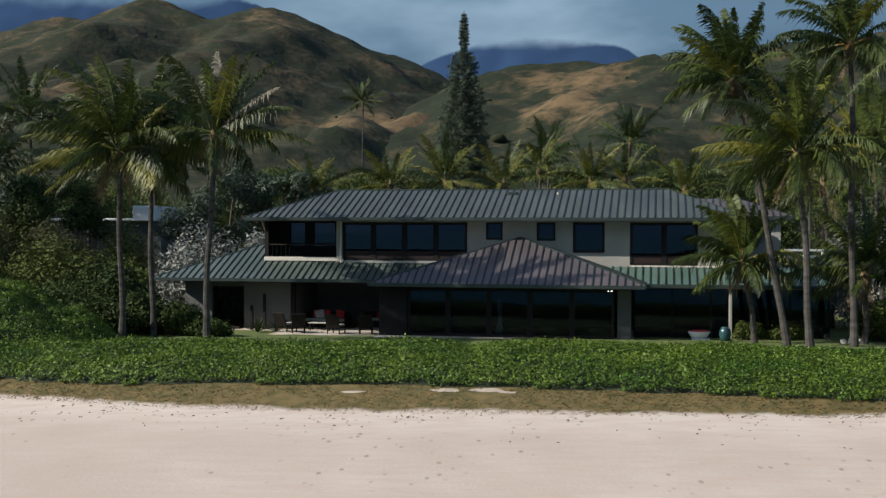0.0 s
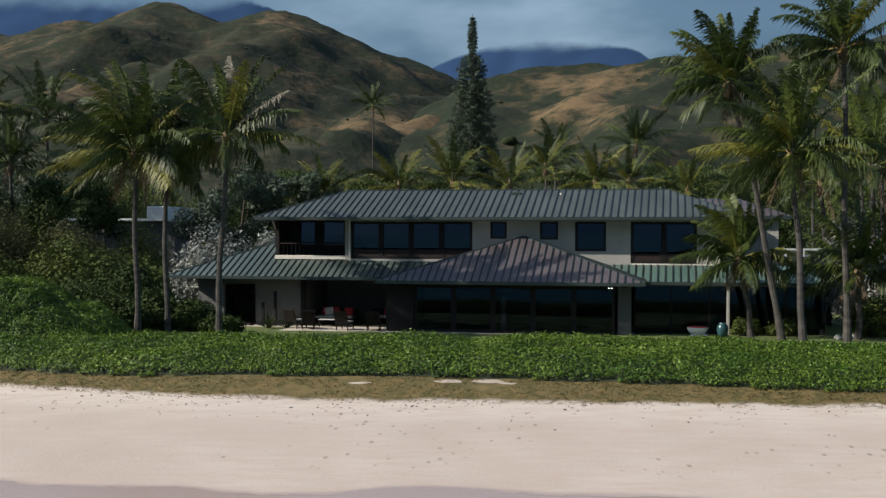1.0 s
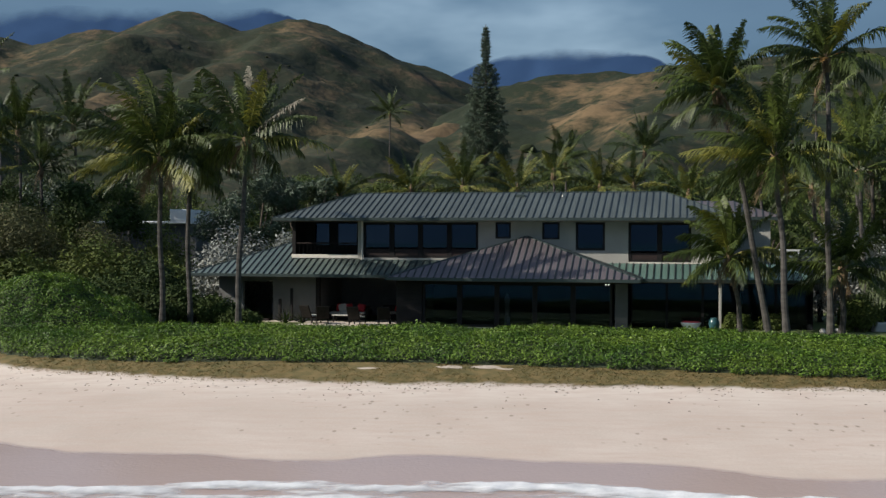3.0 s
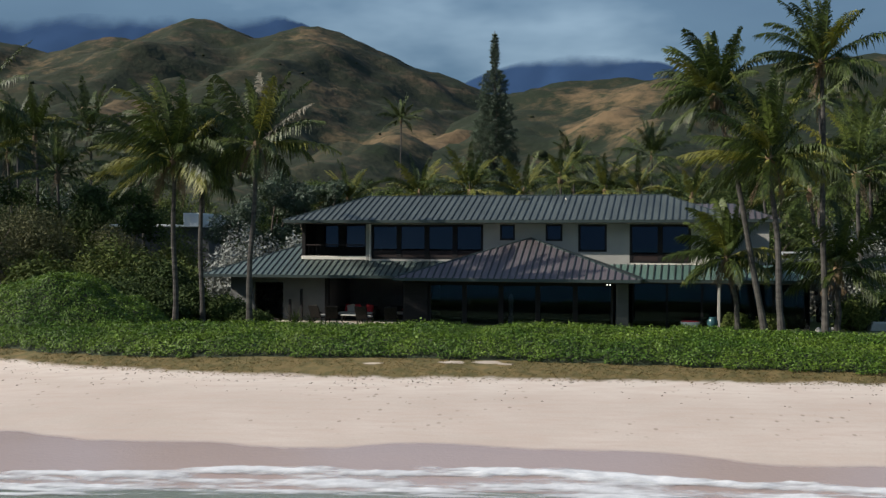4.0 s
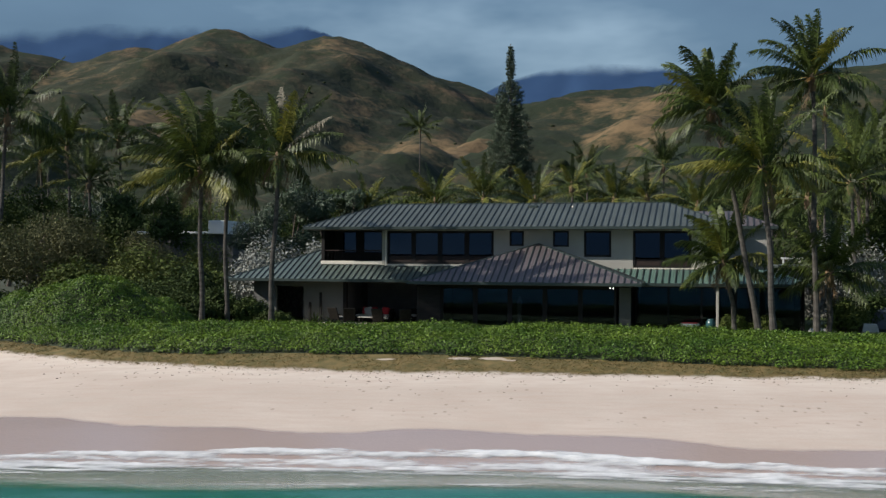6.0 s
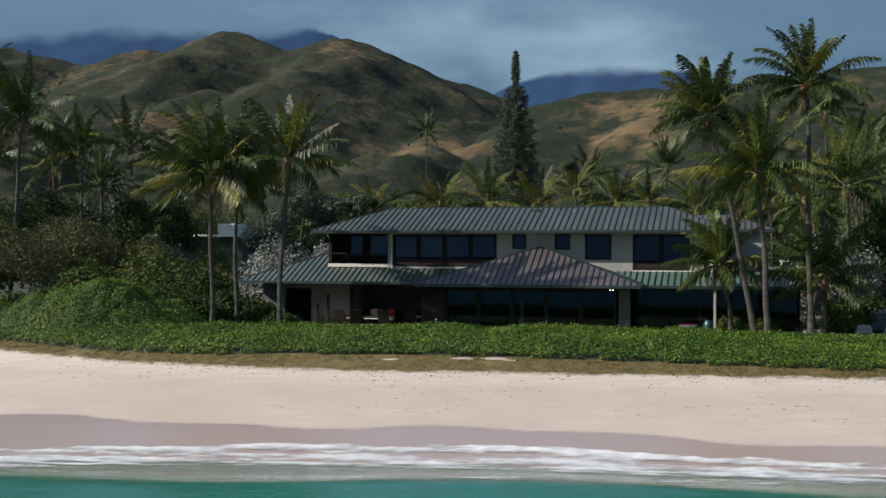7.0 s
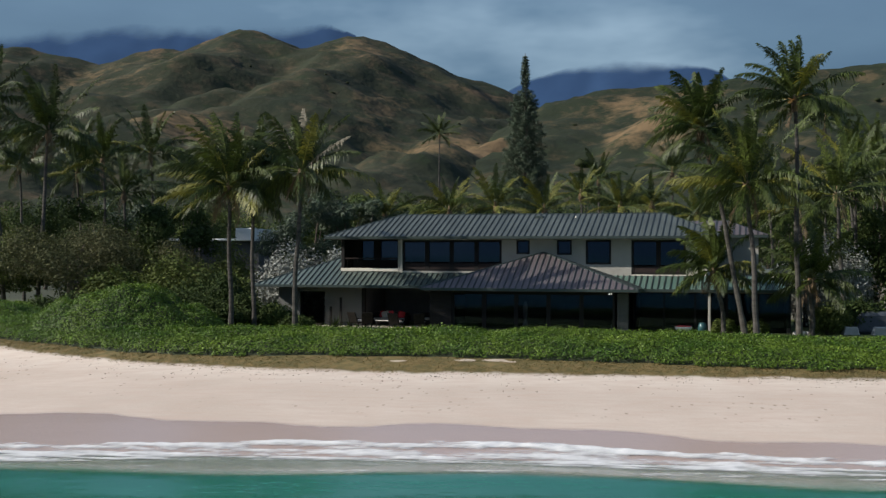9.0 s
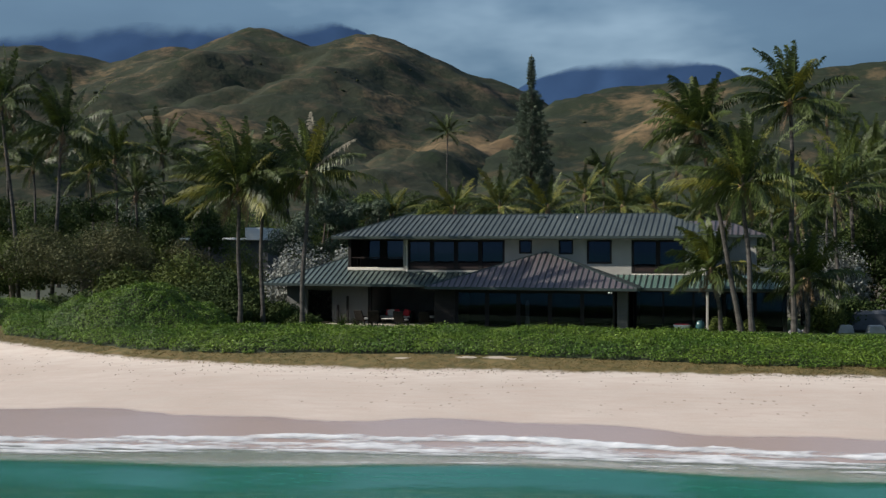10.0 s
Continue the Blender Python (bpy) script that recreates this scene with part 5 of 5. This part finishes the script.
shrub((-24.0, 1.5), 2.6, 2.2, 4.4, 109, "leaf_mid", "rounded green dense garden shrub", 9000, 0.24)
shrub((-17.8, 4.5), 2.4, 2.2, 4.4, 110, "leaf_mid", "leggy green garden shrub", 7000, 0.22)
shrub((-18.2, -2.6), 3.2, 2.2, 2.9, 111, "leaf_dark", "dark green shrub in palm shade", 9000, 0.2)
shrub((-14.6, -2.0), 1.8, 1.6, 2.3, 112, "leaf_dark", "dark green shrub in palm shade", 6000, 0.2)
shrub((-26.6, -1.5), 3.2, 2.0, 2.4, 113, "leaf_dark", "low dark shrub under the tall palms", 8000, 0.2)
shrub((-12.6, -2.4), 1.6, 1.0, 1.9, 126, "leaf_dark", "low dark shrub before the house wall", 6000, 0.16)
shrub((-15.6, -4.4), 1.8, 1.2, 2.0, 127, "leaf_dark", "low dark shrub in palm shade", 6000, 0.18)
shrub((-10.9, -3.0), 1.2, 0.8, 1.1, 128, "leaf_dark", "low dark shrub before the house wall", 4000, 0.15)
shrub((20.9, -3.4), 1.2, 1.0, 2.2, 114, "leaf_mid", "green shrub at the foot of a palm", 5000, 0.18)
shrub((22.8, -1.0), 2.0, 1.4, 2.4, 115, "leaf_dark", "dark green garden shrub", 7000, 0.2)
shrub((16.6, -3.0), 0.9, 0.6, 1.0, 116, "leaf_mid", "small bright shrub in front of the porch", 2500, 0.14)
shrub((14.9, -2.9), 0.8, 0.5, 1.1, 117, "leaf_mid", "small bright shrub in front of the porch", 2500, 0.14)
shrub((28.5, 3.0), 3.2, 2.2, 5.0, 118, "leaf_dark", "dark green tall shrub", 9000, 0.24)
shrub((33.5, 1.0), 3.6, 2.2, 4.2, 119, "leaf_dark", "dark green tall shrub", 8000, 0.24)

tree((26.8, 9.5), 8.0, 3.0, 131, "leaf_dark", "dense dark green tree beyond the porch", 14000, 0.22, lumps=34, crown_from=0.12)
tree((29.5, 7.5), 8.6, 3.6, 132, "leaf_dark", "dense dark green tree beyond the porch", 14000, 0.22, lumps=34, crown_from=0.12)
tree((34.0, 9.0), 8.0, 3.6, 133, "needle", "dense dark green tree beyond the porch", 12000, 0.24, lumps=30, crown_from=0.12)
tree((-24.5, 13.5), 8.6, 3.4, 134, "leaf_dark", "dense dark green tree in the neighbouring garden", 12000, 0.24, lumps=30, crown_from=0.2)
tree((-33.0, 15.0), 9.0, 4.2, 135, "leaf_dark", "dense dark green tree in the neighbouring garden", 14000, 0.24, lumps=32, crown_from=0.2)
tree((-41.0, 12.0), 9.5, 4.2, 136, "leaf_dark", "dense dark green tree in the neighbouring garden", 14000, 0.24, lumps=32, crown_from=0.2)

# belt of garden trees behind the houses
rb = random.Random(400)
for i in range(58):
    x = rb.uniform(-95, 80)
    y = rb.uniform(24, 115)
    if -12 < x < 20 and y < 30:
        y += 14
    if abs(x - 0.5) < 5 and abs(y - 70) < 7:
        x += 9
    h = 6.6 + 0.062 * y + rb.uniform(-1.6, 1.4)
    tree((x, y), h, rb.uniform(3.4, 5.6), 500 + i, rb.choice(("leaf_dark", "leaf_dark", "leaf_mid", "needle")), "dark green garden tree in the belt behind the houses", 6000, 0.3,
         lumps=22, crown_from=0.2, group="tree belt")


def woods():
    """Far scrub and woods at the foot of the hills."""
    rg = np.random.RandomState(21)
    n = 900
    y = 115 + 330 * rg.rand(n) ** 1.2
    x = rg.uniform(-1, 1, n) * (70 + y * 0.62) - 5
    r = rg.uniform(2.2, 5.5, n)
    z = np.array([ground_z(a, b) for a, b in zip(x, y)]) + r * 0.7 + np.maximum(0, y - 300) * 0.05
    v, f = leaf_cloud(np.stack([x, y, z], 1), np.stack([r * 1.3, r * 1.3, r], 1), 190000, 0.62, 22, 0.6, 0.45)
    tagged(raw("woods", v, f, M["leaf_dark"]), "far dark green woods at the foot of the hills", "woods", kind="stuff")


woods()


def lumps(c, r, seed):
    """Rounded low clumps, jittered so that no two match."""
    bm = bmesh.new()
    bmesh.ops.create_icosphere(bm, subdivisions=2, radius=1)
    tv = np.array([v.co[:] for v in bm.verts])
    tf = np.array([[v.index for v in f.verts] for f in bm.faces])
    bm.free()
    rg = np.random.RandomState(seed)
    k = len(tv)
    v = tv[None] * (1 + 0.1 * rg.normal(size=(len(c), k, 1))) * r[:, None, :] + c[:, None, :]
    f = tf[None] + (np.arange(len(c)) * k)[:, None, None]
    return v.reshape(-1, 3), f.reshape(-1, 3).tolist()


for c, r, seed in SCRUB:
    v, f = lumps(c, r, seed)
    tagged(raw("scrub", v, f, M["scrub"], smooth=True), "scattered dark green scrub on the hillside", "scrub", kind="stuff")


def neighbour_left():
    t = thing("neighbour_house", (-24, 27, ground_z(-24, 27)), "white neighbouring house with a pale roof among the trees", "house")
    inv = t.matrix_world.inverted()
    part("wall", boxes((-28, -20.6, 24, 32, 0.0, 5.9)), M["stucco_deep_shade"], t).matrix_parent_inverse = inv
    bm = boxes((-28.4, -22.5, 23.6, 32.4, 5.92, 6.1), (-22.5, -21.0, 23.5, 32.4, 5.92, 7.0), bevel=.04)
    part("roof", bm, M["white"], t, "pale painted metal roof").matrix_parent_inverse = inv


def neighbour_right():
    t = thing("neighbour_house", (25, 15, ground_z(25, 15)), "grey neighbouring house with a white deck rail", "house")
    inv = t.matrix_world.inverted()
    part("wall", boxes((20.8, 30, 13.2, 20, 0.0, 3.5)), M["plaster"], t).matrix_parent_inverse = inv
    part("roof_deck", boxes((20.4, 30.4, 12.8, 20.4, 3.5, 3.7)), M["roof_grey"], t).matrix_parent_inverse = inv
    part("rail", boxes((20.6, 30, 12.9, 12.98, 4.1, 4.22)), M["white"], t, "white painted deck rail").matrix_parent_inverse = inv
    for i in range(9):
        x = 20.7 + i * 1.1
        part("rail_post", boxes((x, x + .1, 12.9, 12.98, 3.7, 4.1)), M["white"], t).matrix_parent_inverse = inv


M["white"] = surface("white weathered paint", (0.68, 0.68, 0.66), (0.8, 0.8, 0.78), 0.6, 0.8, 20, 0.1)
neighbour_left()
neighbour_right()


def picket_fence(x0, x1, y):
    t = thing("garden_fence", (x0, y, ground_z(x0, y)), "white painted garden fence under the trees", "fence")
    inv = t.matrix_world.inverted()
    z = ground_z((x0 + x1) / 2, y)
    for k in (0.45, 0.95):
        part("rail", boxes((x0, x1, y, y + .04, z + k, z + k + .1)), M["white"], t).matrix_parent_inverse = inv
    n = int((x1 - x0) / 1.2)
    for i in range(n + 1):
        x = x0 + i * (x1 - x0) / n
        part("post", boxes((x - .06, x + .06, y - .02, y + .1, z - .1, z + 1.15)), M["white"], t).matrix_parent_inverse = inv


picket_fence(-41, -27, 3.6)


# ---- terrace and garden things ----
M["red"] = surface("red woven cushion cloth", (0.42, 0.02, 0.03), (0.55, 0.04, 0.045), 0.85, 3, 60, 0.3)
M["wicker"] = surface("dark brown wicker", (0.010, 0.009, 0.008), (0.024, 0.020, 0.017), 0.8, 8, 60, 0.3, spec=0.1)
M["teal"] = surface("teal glazed ceramic", (0.015, 0.05, 0.058), (0.03, 0.085, 0.09), 0.25, 3, 20, 0.1)
M["cloth"] = surface("pale cushion cloth", (0.45, 0.43, 0.39), (0.55, 0.53, 0.48), 0.9, 3, 60, 0.3)
M["rock"] = surface("pale lava stone", (0.35, 0.33, 0.30), (0.52, 0.5, 0.46), 0.9, 1.5, 14, 0.6, bump_dist=0.05)
M["tarp"] = surface("dark grey canvas cover", (0.045, 0.05, 0.06), (0.07, 0.078, 0.09), 0.7, 1, 10, 0.3)


LAID = []


def put(name, bm, material, t, label=""):
    ob = part(name, bm, material, t, label)
    ob.matrix_parent_inverse = t.matrix_world.inverted()
    return ob


def sofa(x, y, z, w):
    t = thing("outdoor_sofa", (x, y, z), "dark wicker outdoor sofa under the lanai roof", "sofa")
    LAID.append(t)
    put("base", boxes((x - w / 2, x + w / 2, y - .45, y + .45, z, z + .32), bevel=.03), M["wicker"], t)
    put("backrest", boxes((x - w / 2, x + w / 2, y + .3, y + .48, z + .32, z + .8), bevel=.04), M["wicker"], t)
    for s in (-1, 1):
        put("armrest", boxes((x + s * w / 2 - .09, x + s * w / 2 + .09, y - .45, y + .45, z + .3, z + .62), bevel=.03), M["wicker"], t)
    k = int(w / .75)
    for i in range(k):
        a = x - w / 2 + .12 + i * (w - .24) / k
        put("seat_cushion", boxes((a, a + (w - .3) / k, y - .42, y + .28, z + .32, z + .46), bevel=.05), M["cloth"], t, "pale seat cushion")


def cushion(x, y, z, tilt, material="red", label="red square scatter cushion on the sofa"):
    bm = boxes((-.24, .24, -.07, .07, 0, .46), bevel=.06)
    bmesh.ops.transform(bm, matrix=pose(x, y, z, -14, tilt, 8), verts=bm.verts)
    ob = part("cushion", bm, M[material])
    LAID.append(ob)
    return tagged(ob, label, "cushion")


def lounge_chair(x, y, z, turn, label):
    t = thing("lounge_chair", (x, y, z), label, "chair")
    LAID.append(t)
    m = pose(x, y, z, 0, 0, turn)

    def add(name, bm, mat, lab=""):
        bmesh.ops.transform(bm, matrix=m, verts=bm.verts)
        put(name, bm, mat, t, lab)

    add("seat", boxes((-.35, .35, -.5, .4, .28, .36), bevel=.02), M["wicker"])
    bm = boxes((-.35, .35, -.04, .04, 0, .75), bevel=.02)
    bmesh.ops.transform(bm, matrix=pose(0, .38, .32, -24), verts=bm.verts)
    add("backrest", bm, M["wicker"])
    add("seat_cushion", boxes((-.31, .31, -.48, .34, .36, .46), bevel=.04), M["cloth"], "pale seat cushion")
    for a in (-.31, .31):
        for b in (-.44, .36):
            add("leg", boxes((a - .025, a + .025, b - .025, b + .025, 0, .3)), M["wood_dark"])
        add("armrest", boxes((a - .04, a + .04, -.46, .38, .52, .57), bevel=.015), M["wood_dark"])


sofa(-6.6, 1.6, 0.08, 2.4)
for c in ((-7.15, 1.62, 0.54, 10), (-6.6, 1.66, 0.54, -6), (-5.9, 1.62, 0.54, 12)):
    cushion(*c)
cushion(-6.9, 1.5, 0.54, -12, "cloth", "pale square scatter cushion on the sofa")
sofa(-4.0, 2.4, 0.08, 1.7)
cushion(-3.8, 2.4, 0.54, 8)
lounge_chair(-7.7, -1.9, 0.1, 160, "dark lounge chair before the planter wall")
lounge_chair(-6.9, -2.4, 0.1, 200, "dark lounge chair at the terrace edge")
lounge_chair(-3.4, -2.3, 0.1, 190, "dark lounge chair at the terrace edge")
lounge_chair(-4.9, -2.5, 0.1, 175, "dark lounge chair at the terrace edge")


def table(x, y, z):
    t = thing("low_table", (x, y, z), "low dark coffee table with a pale top", "table")
    LAID.append(t)
    put("tabletop", boxes((x - .6, x + .6, y - .35, y + .35, z + .36, z + .41), bevel=.015), M["cloth"], t)
    for a in (-.52, .52):
        for b in (-.28, .28):
            put("leg", boxes((x + a - .03, x + a + .03, y + b - .03, y + b + .03, z, z + .36)), M["wood_dark"], t)


table(-6.3, -0.4, 0.08)


def lathe(profile, sides=20):
    bm = bmesh.new()
    rings = [[bm.verts.new((r * math.cos(k * math.tau / sides), r * math.sin(k * math.tau / sides), z)) for k in range(sides)] for r, z in profile]
    for a, b in zip(rings, rings[1:]):
        for k in range(sides):
            bm.faces.new((a[k], a[(k + 1) % sides], b[(k + 1) % sides], b[k]))
    bm.faces.new(list(reversed(rings[0])))
    bm.faces.new(rings[-1])
    for f in bm.faces:
        f.smooth = True
    return bm


# glazed jar and the red and white daybed at the end of the porch
jz = ground_z(13.45, -4.1)
bm = lathe([(.15, 0), (.23, .1), (.28, .32), (.25, .52), (.18, .62), (.2, .66), (.16, .65), (.13, .5)])
bmesh.ops.translate(bm, vec=(13.45, -4.1, jz), verts=bm.verts)
tagged(part("garden_jar", bm, M["teal"]), "large teal glazed ceramic jar on the terrace edge", "jar")


def daybed(x, y, z):
    t = thing("daybed", (x, y, z), "white round daybed with a red cushion", "daybed")
    LAID.append(t)
    put("plinth", boxes((x - .35, x + .5, y - .35, y + .35, z, z + .14), bevel=.03), M["white"], t)
    bm = lathe([(.3, 0), (.42, .12), (.52, .3), (.5, .33), (.34, .28)])
    for v in bm.verts:
        v.co = Vector((v.co.x * 1.0 + x, v.co.y * .75 + y, v.co.z + z + .14))
    put("shell", bm, M["white"], t, "white moulded shell")
    bm = lathe([(.34, 0), (.47, .04), (.48, .1), (.4, .14)])
    for v in bm.verts:
        v.co = Vector((v.co.x + x, v.co.y * .75 + y, v.co.z + z + .38))
    put("mattress", bm, M["red"], t, "red cushion")


daybed(12.9, -2.5, 0.08)

# pale carved sculpture behind the glass
bm = lathe([(.16, 0), (.16, .5), (.1, .54), (.09, .7), (.15, .95), (.12, 1.2), (.17, 1.42), (.1, 1.6), (.05, 1.75)])
bmesh.ops.translate(bm, vec=(3.36, -2.4, 0.16), verts=bm.verts)
LAID.append(part("sculpture", bm, M["white"]))
tagged(LAID[-1], "tall pale carved sculpture standing inside the pavilion", "sculpture")

M["lamp"] = bpy.data.materials.new("lit lamp glass")
M["lamp"].use_nodes = True
lb = M["lamp"].node_tree.nodes["Principled BSDF"]
lb.inputs["Emission Color"].default_value, lb.inputs["Emission Strength"].default_value = (1, 0.93, 0.8, 1), 6
for x in (8.7, 8.85):
    t = thing("ceiling_lamp", (x, -4.1, 2.6), "small lit downlight under the pavilion eave", "lamp", "eave lights")
    LAID.append(t)
    put("shade", tube(bmesh.new(), [(x, -4.1, 2.6), (x, -4.1, 2.5)], [.04, .05], 10), M["fascia"], t)
    put("bulb", tube(bmesh.new(), [(x, -4.1, 2.505), (x, -4.1, 2.47)], [.03, .02], 10), M["lamp"], t, "lit bulb")


def agave(x, y, s, seed):
    """A rosette of stiff pointed leaves."""
    rnd = random.Random(seed)
    z = ground_z(x, y)
    t = thing("agave", (x, y, z), "dark spiky rosette plant by the wall", "plant", "rosette plants")
    for i in range(18):
        az, el = i * 2.4, radians(80 - i * 3.6)
        d = Vector((math.cos(az) * math.cos(el), math.sin(az) * math.cos(el), math.sin(el)))
        w = Vector((-math.sin(az), math.cos(az), 0)) * .05 * s
        a = Vector((x, y, z + .05))
        me = bmesh.new()
        v = [me.verts.new(p) for p in (a - w * .7, a + w * .7, a + d * s * .5 + w, a + d * s * .5 - w, a + d * s + Vector((0, 0, -.08 * s)), a + d * s * .5 + Vector((0, 0, -.04)), a - Vector((0, 0, .04)))]
        for q in ((0, 1, 2, 3), (3, 2, 4), (1, 6, 5, 2), (6, 0, 3, 5), (2, 5, 4), (5, 3, 4)):
            me.faces.new([v[k] for k in q])
        put("leaf", me, M["leaf_dark"], t)


for i, (x, y, s) in enumerate(((-9.2, 0.6, .9), (-12.6, 1.6, 1.1), (-13.2, 1.0, 1.0), (-8.3, 0.9, .8))):
    agave(x, y, s, i)

# stone seats and a covered stack on the lawn
def block(x, y, w, d, h, seed, label):
    bm = boxes((-w / 2, w / 2, -d / 2, d / 2, 0, h), bevel=.05)
    for v in bm.verts:
        v.co.x *= 1 - .28 * v.co.z / h
        v.co += Vector(noise.noise_vector(v.co * 2 + Vector((seed, 0, 0)))) * .03
        v.co += Vector((x, y, ground_z(x, y) - .02))
    return tagged(part("boulder", bm, M["rock"]), label, "stone", "pale stones")


block(21.9, -3.6, .95, .7, .5, 1, "pale tapered stone block on the lawn")
block(23.7, -3.4, 1.1, .7, .5, 2, "pale tapered stone block on the lawn")
block(25.6, -3.4, 1.0, .7, .5, 5, "pale tapered stone block on the lawn")


def stack(x, y):
    z = ground_z(x, y)
    t = thing("covered_stack", (x, y, z), "low stack under a dark grey canvas cover", "cover")
    bm = boxes((x - 2.2, x + 2.4, y - .9, y + .9, z, z + 1.35), bevel=.2)
    bmesh.ops.subdivide_edges(bm, edges=bm.edges[:], cuts=2, use_grid_fill=True)
    for v in bm.verts:
        v.co += Vector(noise.noise_vector(v.co * .9)) * .1
        v.co.x += (v.co.z - z) * .25
    put("canvas", bm, M["tarp"], t)


stack(24.6, -1.4)
for i, (x, y, r) in enumerate(((18.4, -5.7, .16), (18.75, -5.75, .2), (19.1, -5.6, .15))):
    bm = bmesh.new()
    bmesh.ops.create_icosphere(bm, subdivisions=2, radius=r)
    for v in bm.verts:
        v.co = v.co * (1 + .25 * noise.noise(v.co * 6 + Vector((i, 0, 0))))
        v.co += Vector((x, y, ground_z(x, y) + r * .6))
    tagged(part("stone", bm, M["rock"]), "rounded pale stone at the foot of the tall palm", "stone", "palm-foot stones")


def bare_patch(x, y, w, d, seed):
    vs, fs = [(x, y, ground_z(x, y) + .03)], []
    for i in range(28):
        a = i * math.tau / 28
        k = 1 + .45 * noise.noise((math.cos(a) * 1.5 + seed, math.sin(a) * 1.5, seed))
        px_, py_ = x + math.cos(a) * w * k, y + math.sin(a) * d * k
        vs.append((px_, py_, ground_z(px_, py_) + .012))
    for i in range(28):
        fs.append((0, 1 + i, 1 + (i + 1) % 28))
    tagged(raw("sand_patch", vs, fs, M["sand"], smooth=True), "bare patch of pale sand in the grass verge", "sand", "bare patches")


M["sand"] = surface("bare pale sand", (0.36, 0.29, 0.22), (0.48, 0.40, 0.32), 0.9, 1, 14, 0.4)
for i, c in enumerate(((0.95, -18.75, .55, .18), (2.3, -18.7, .6, .2), (-2.3, -18.85, .4, .12), (3.0, -18.9, .35, .1))):
    bare_patch(*c, i)


def debris():
    """Small dark bits of weed and leaf litter strewn on the dry sand."""
    rg = np.random.RandomState(31)
    n = 620
    x = rg.uniform(-32, 36, n)
    e = np.interp(x, [a for a, _ in EDGE], [b for _, b in EDGE])
    y = e - np.where(rg.rand(n) < .35, .25 + rg.rand(n) * .8, .4 + 3.2 * rg.rand(n) ** 1.6)
    keep = np.array([fbm(a * 0.22, b * 0.5, 30) > -0.02 for a, b in zip(x, y)])
    x, y = x[keep], y[keep]
    k = len(x)
    z = np.array([ground_z(a, b) for a, b in zip(x, y)])
    a, l, w, h = rg.uniform(0, 3.14, k), rg.uniform(.03, .09, k), rg.uniform(.02, .04, k), rg.uniform(.01, .035, k)
    c, s = np.cos(a), np.sin(a)
    v = np.stack([np.stack([x - c * l, y - s * l, z], 1), np.stack([x + s * w, y - c * w, z], 1), np.stack([x + c * l, y + s * l, z], 1), np.stack([x - s * w, y + c * w, z], 1), np.stack([x, y, z + h], 1)], 1).reshape(-1, 3)
    i = np.arange(k) * 5
    f = np.concatenate([np.stack([i + p, i + (p + 1) % 4, i + 4], 1) for p in range(4)]).tolist()
    tagged(raw("beach_litter", v, f, M["bark"]), "scattered dark weed and leaf litter on the sand", "litter", kind="stuff")


debris()

with_house(*LAID)
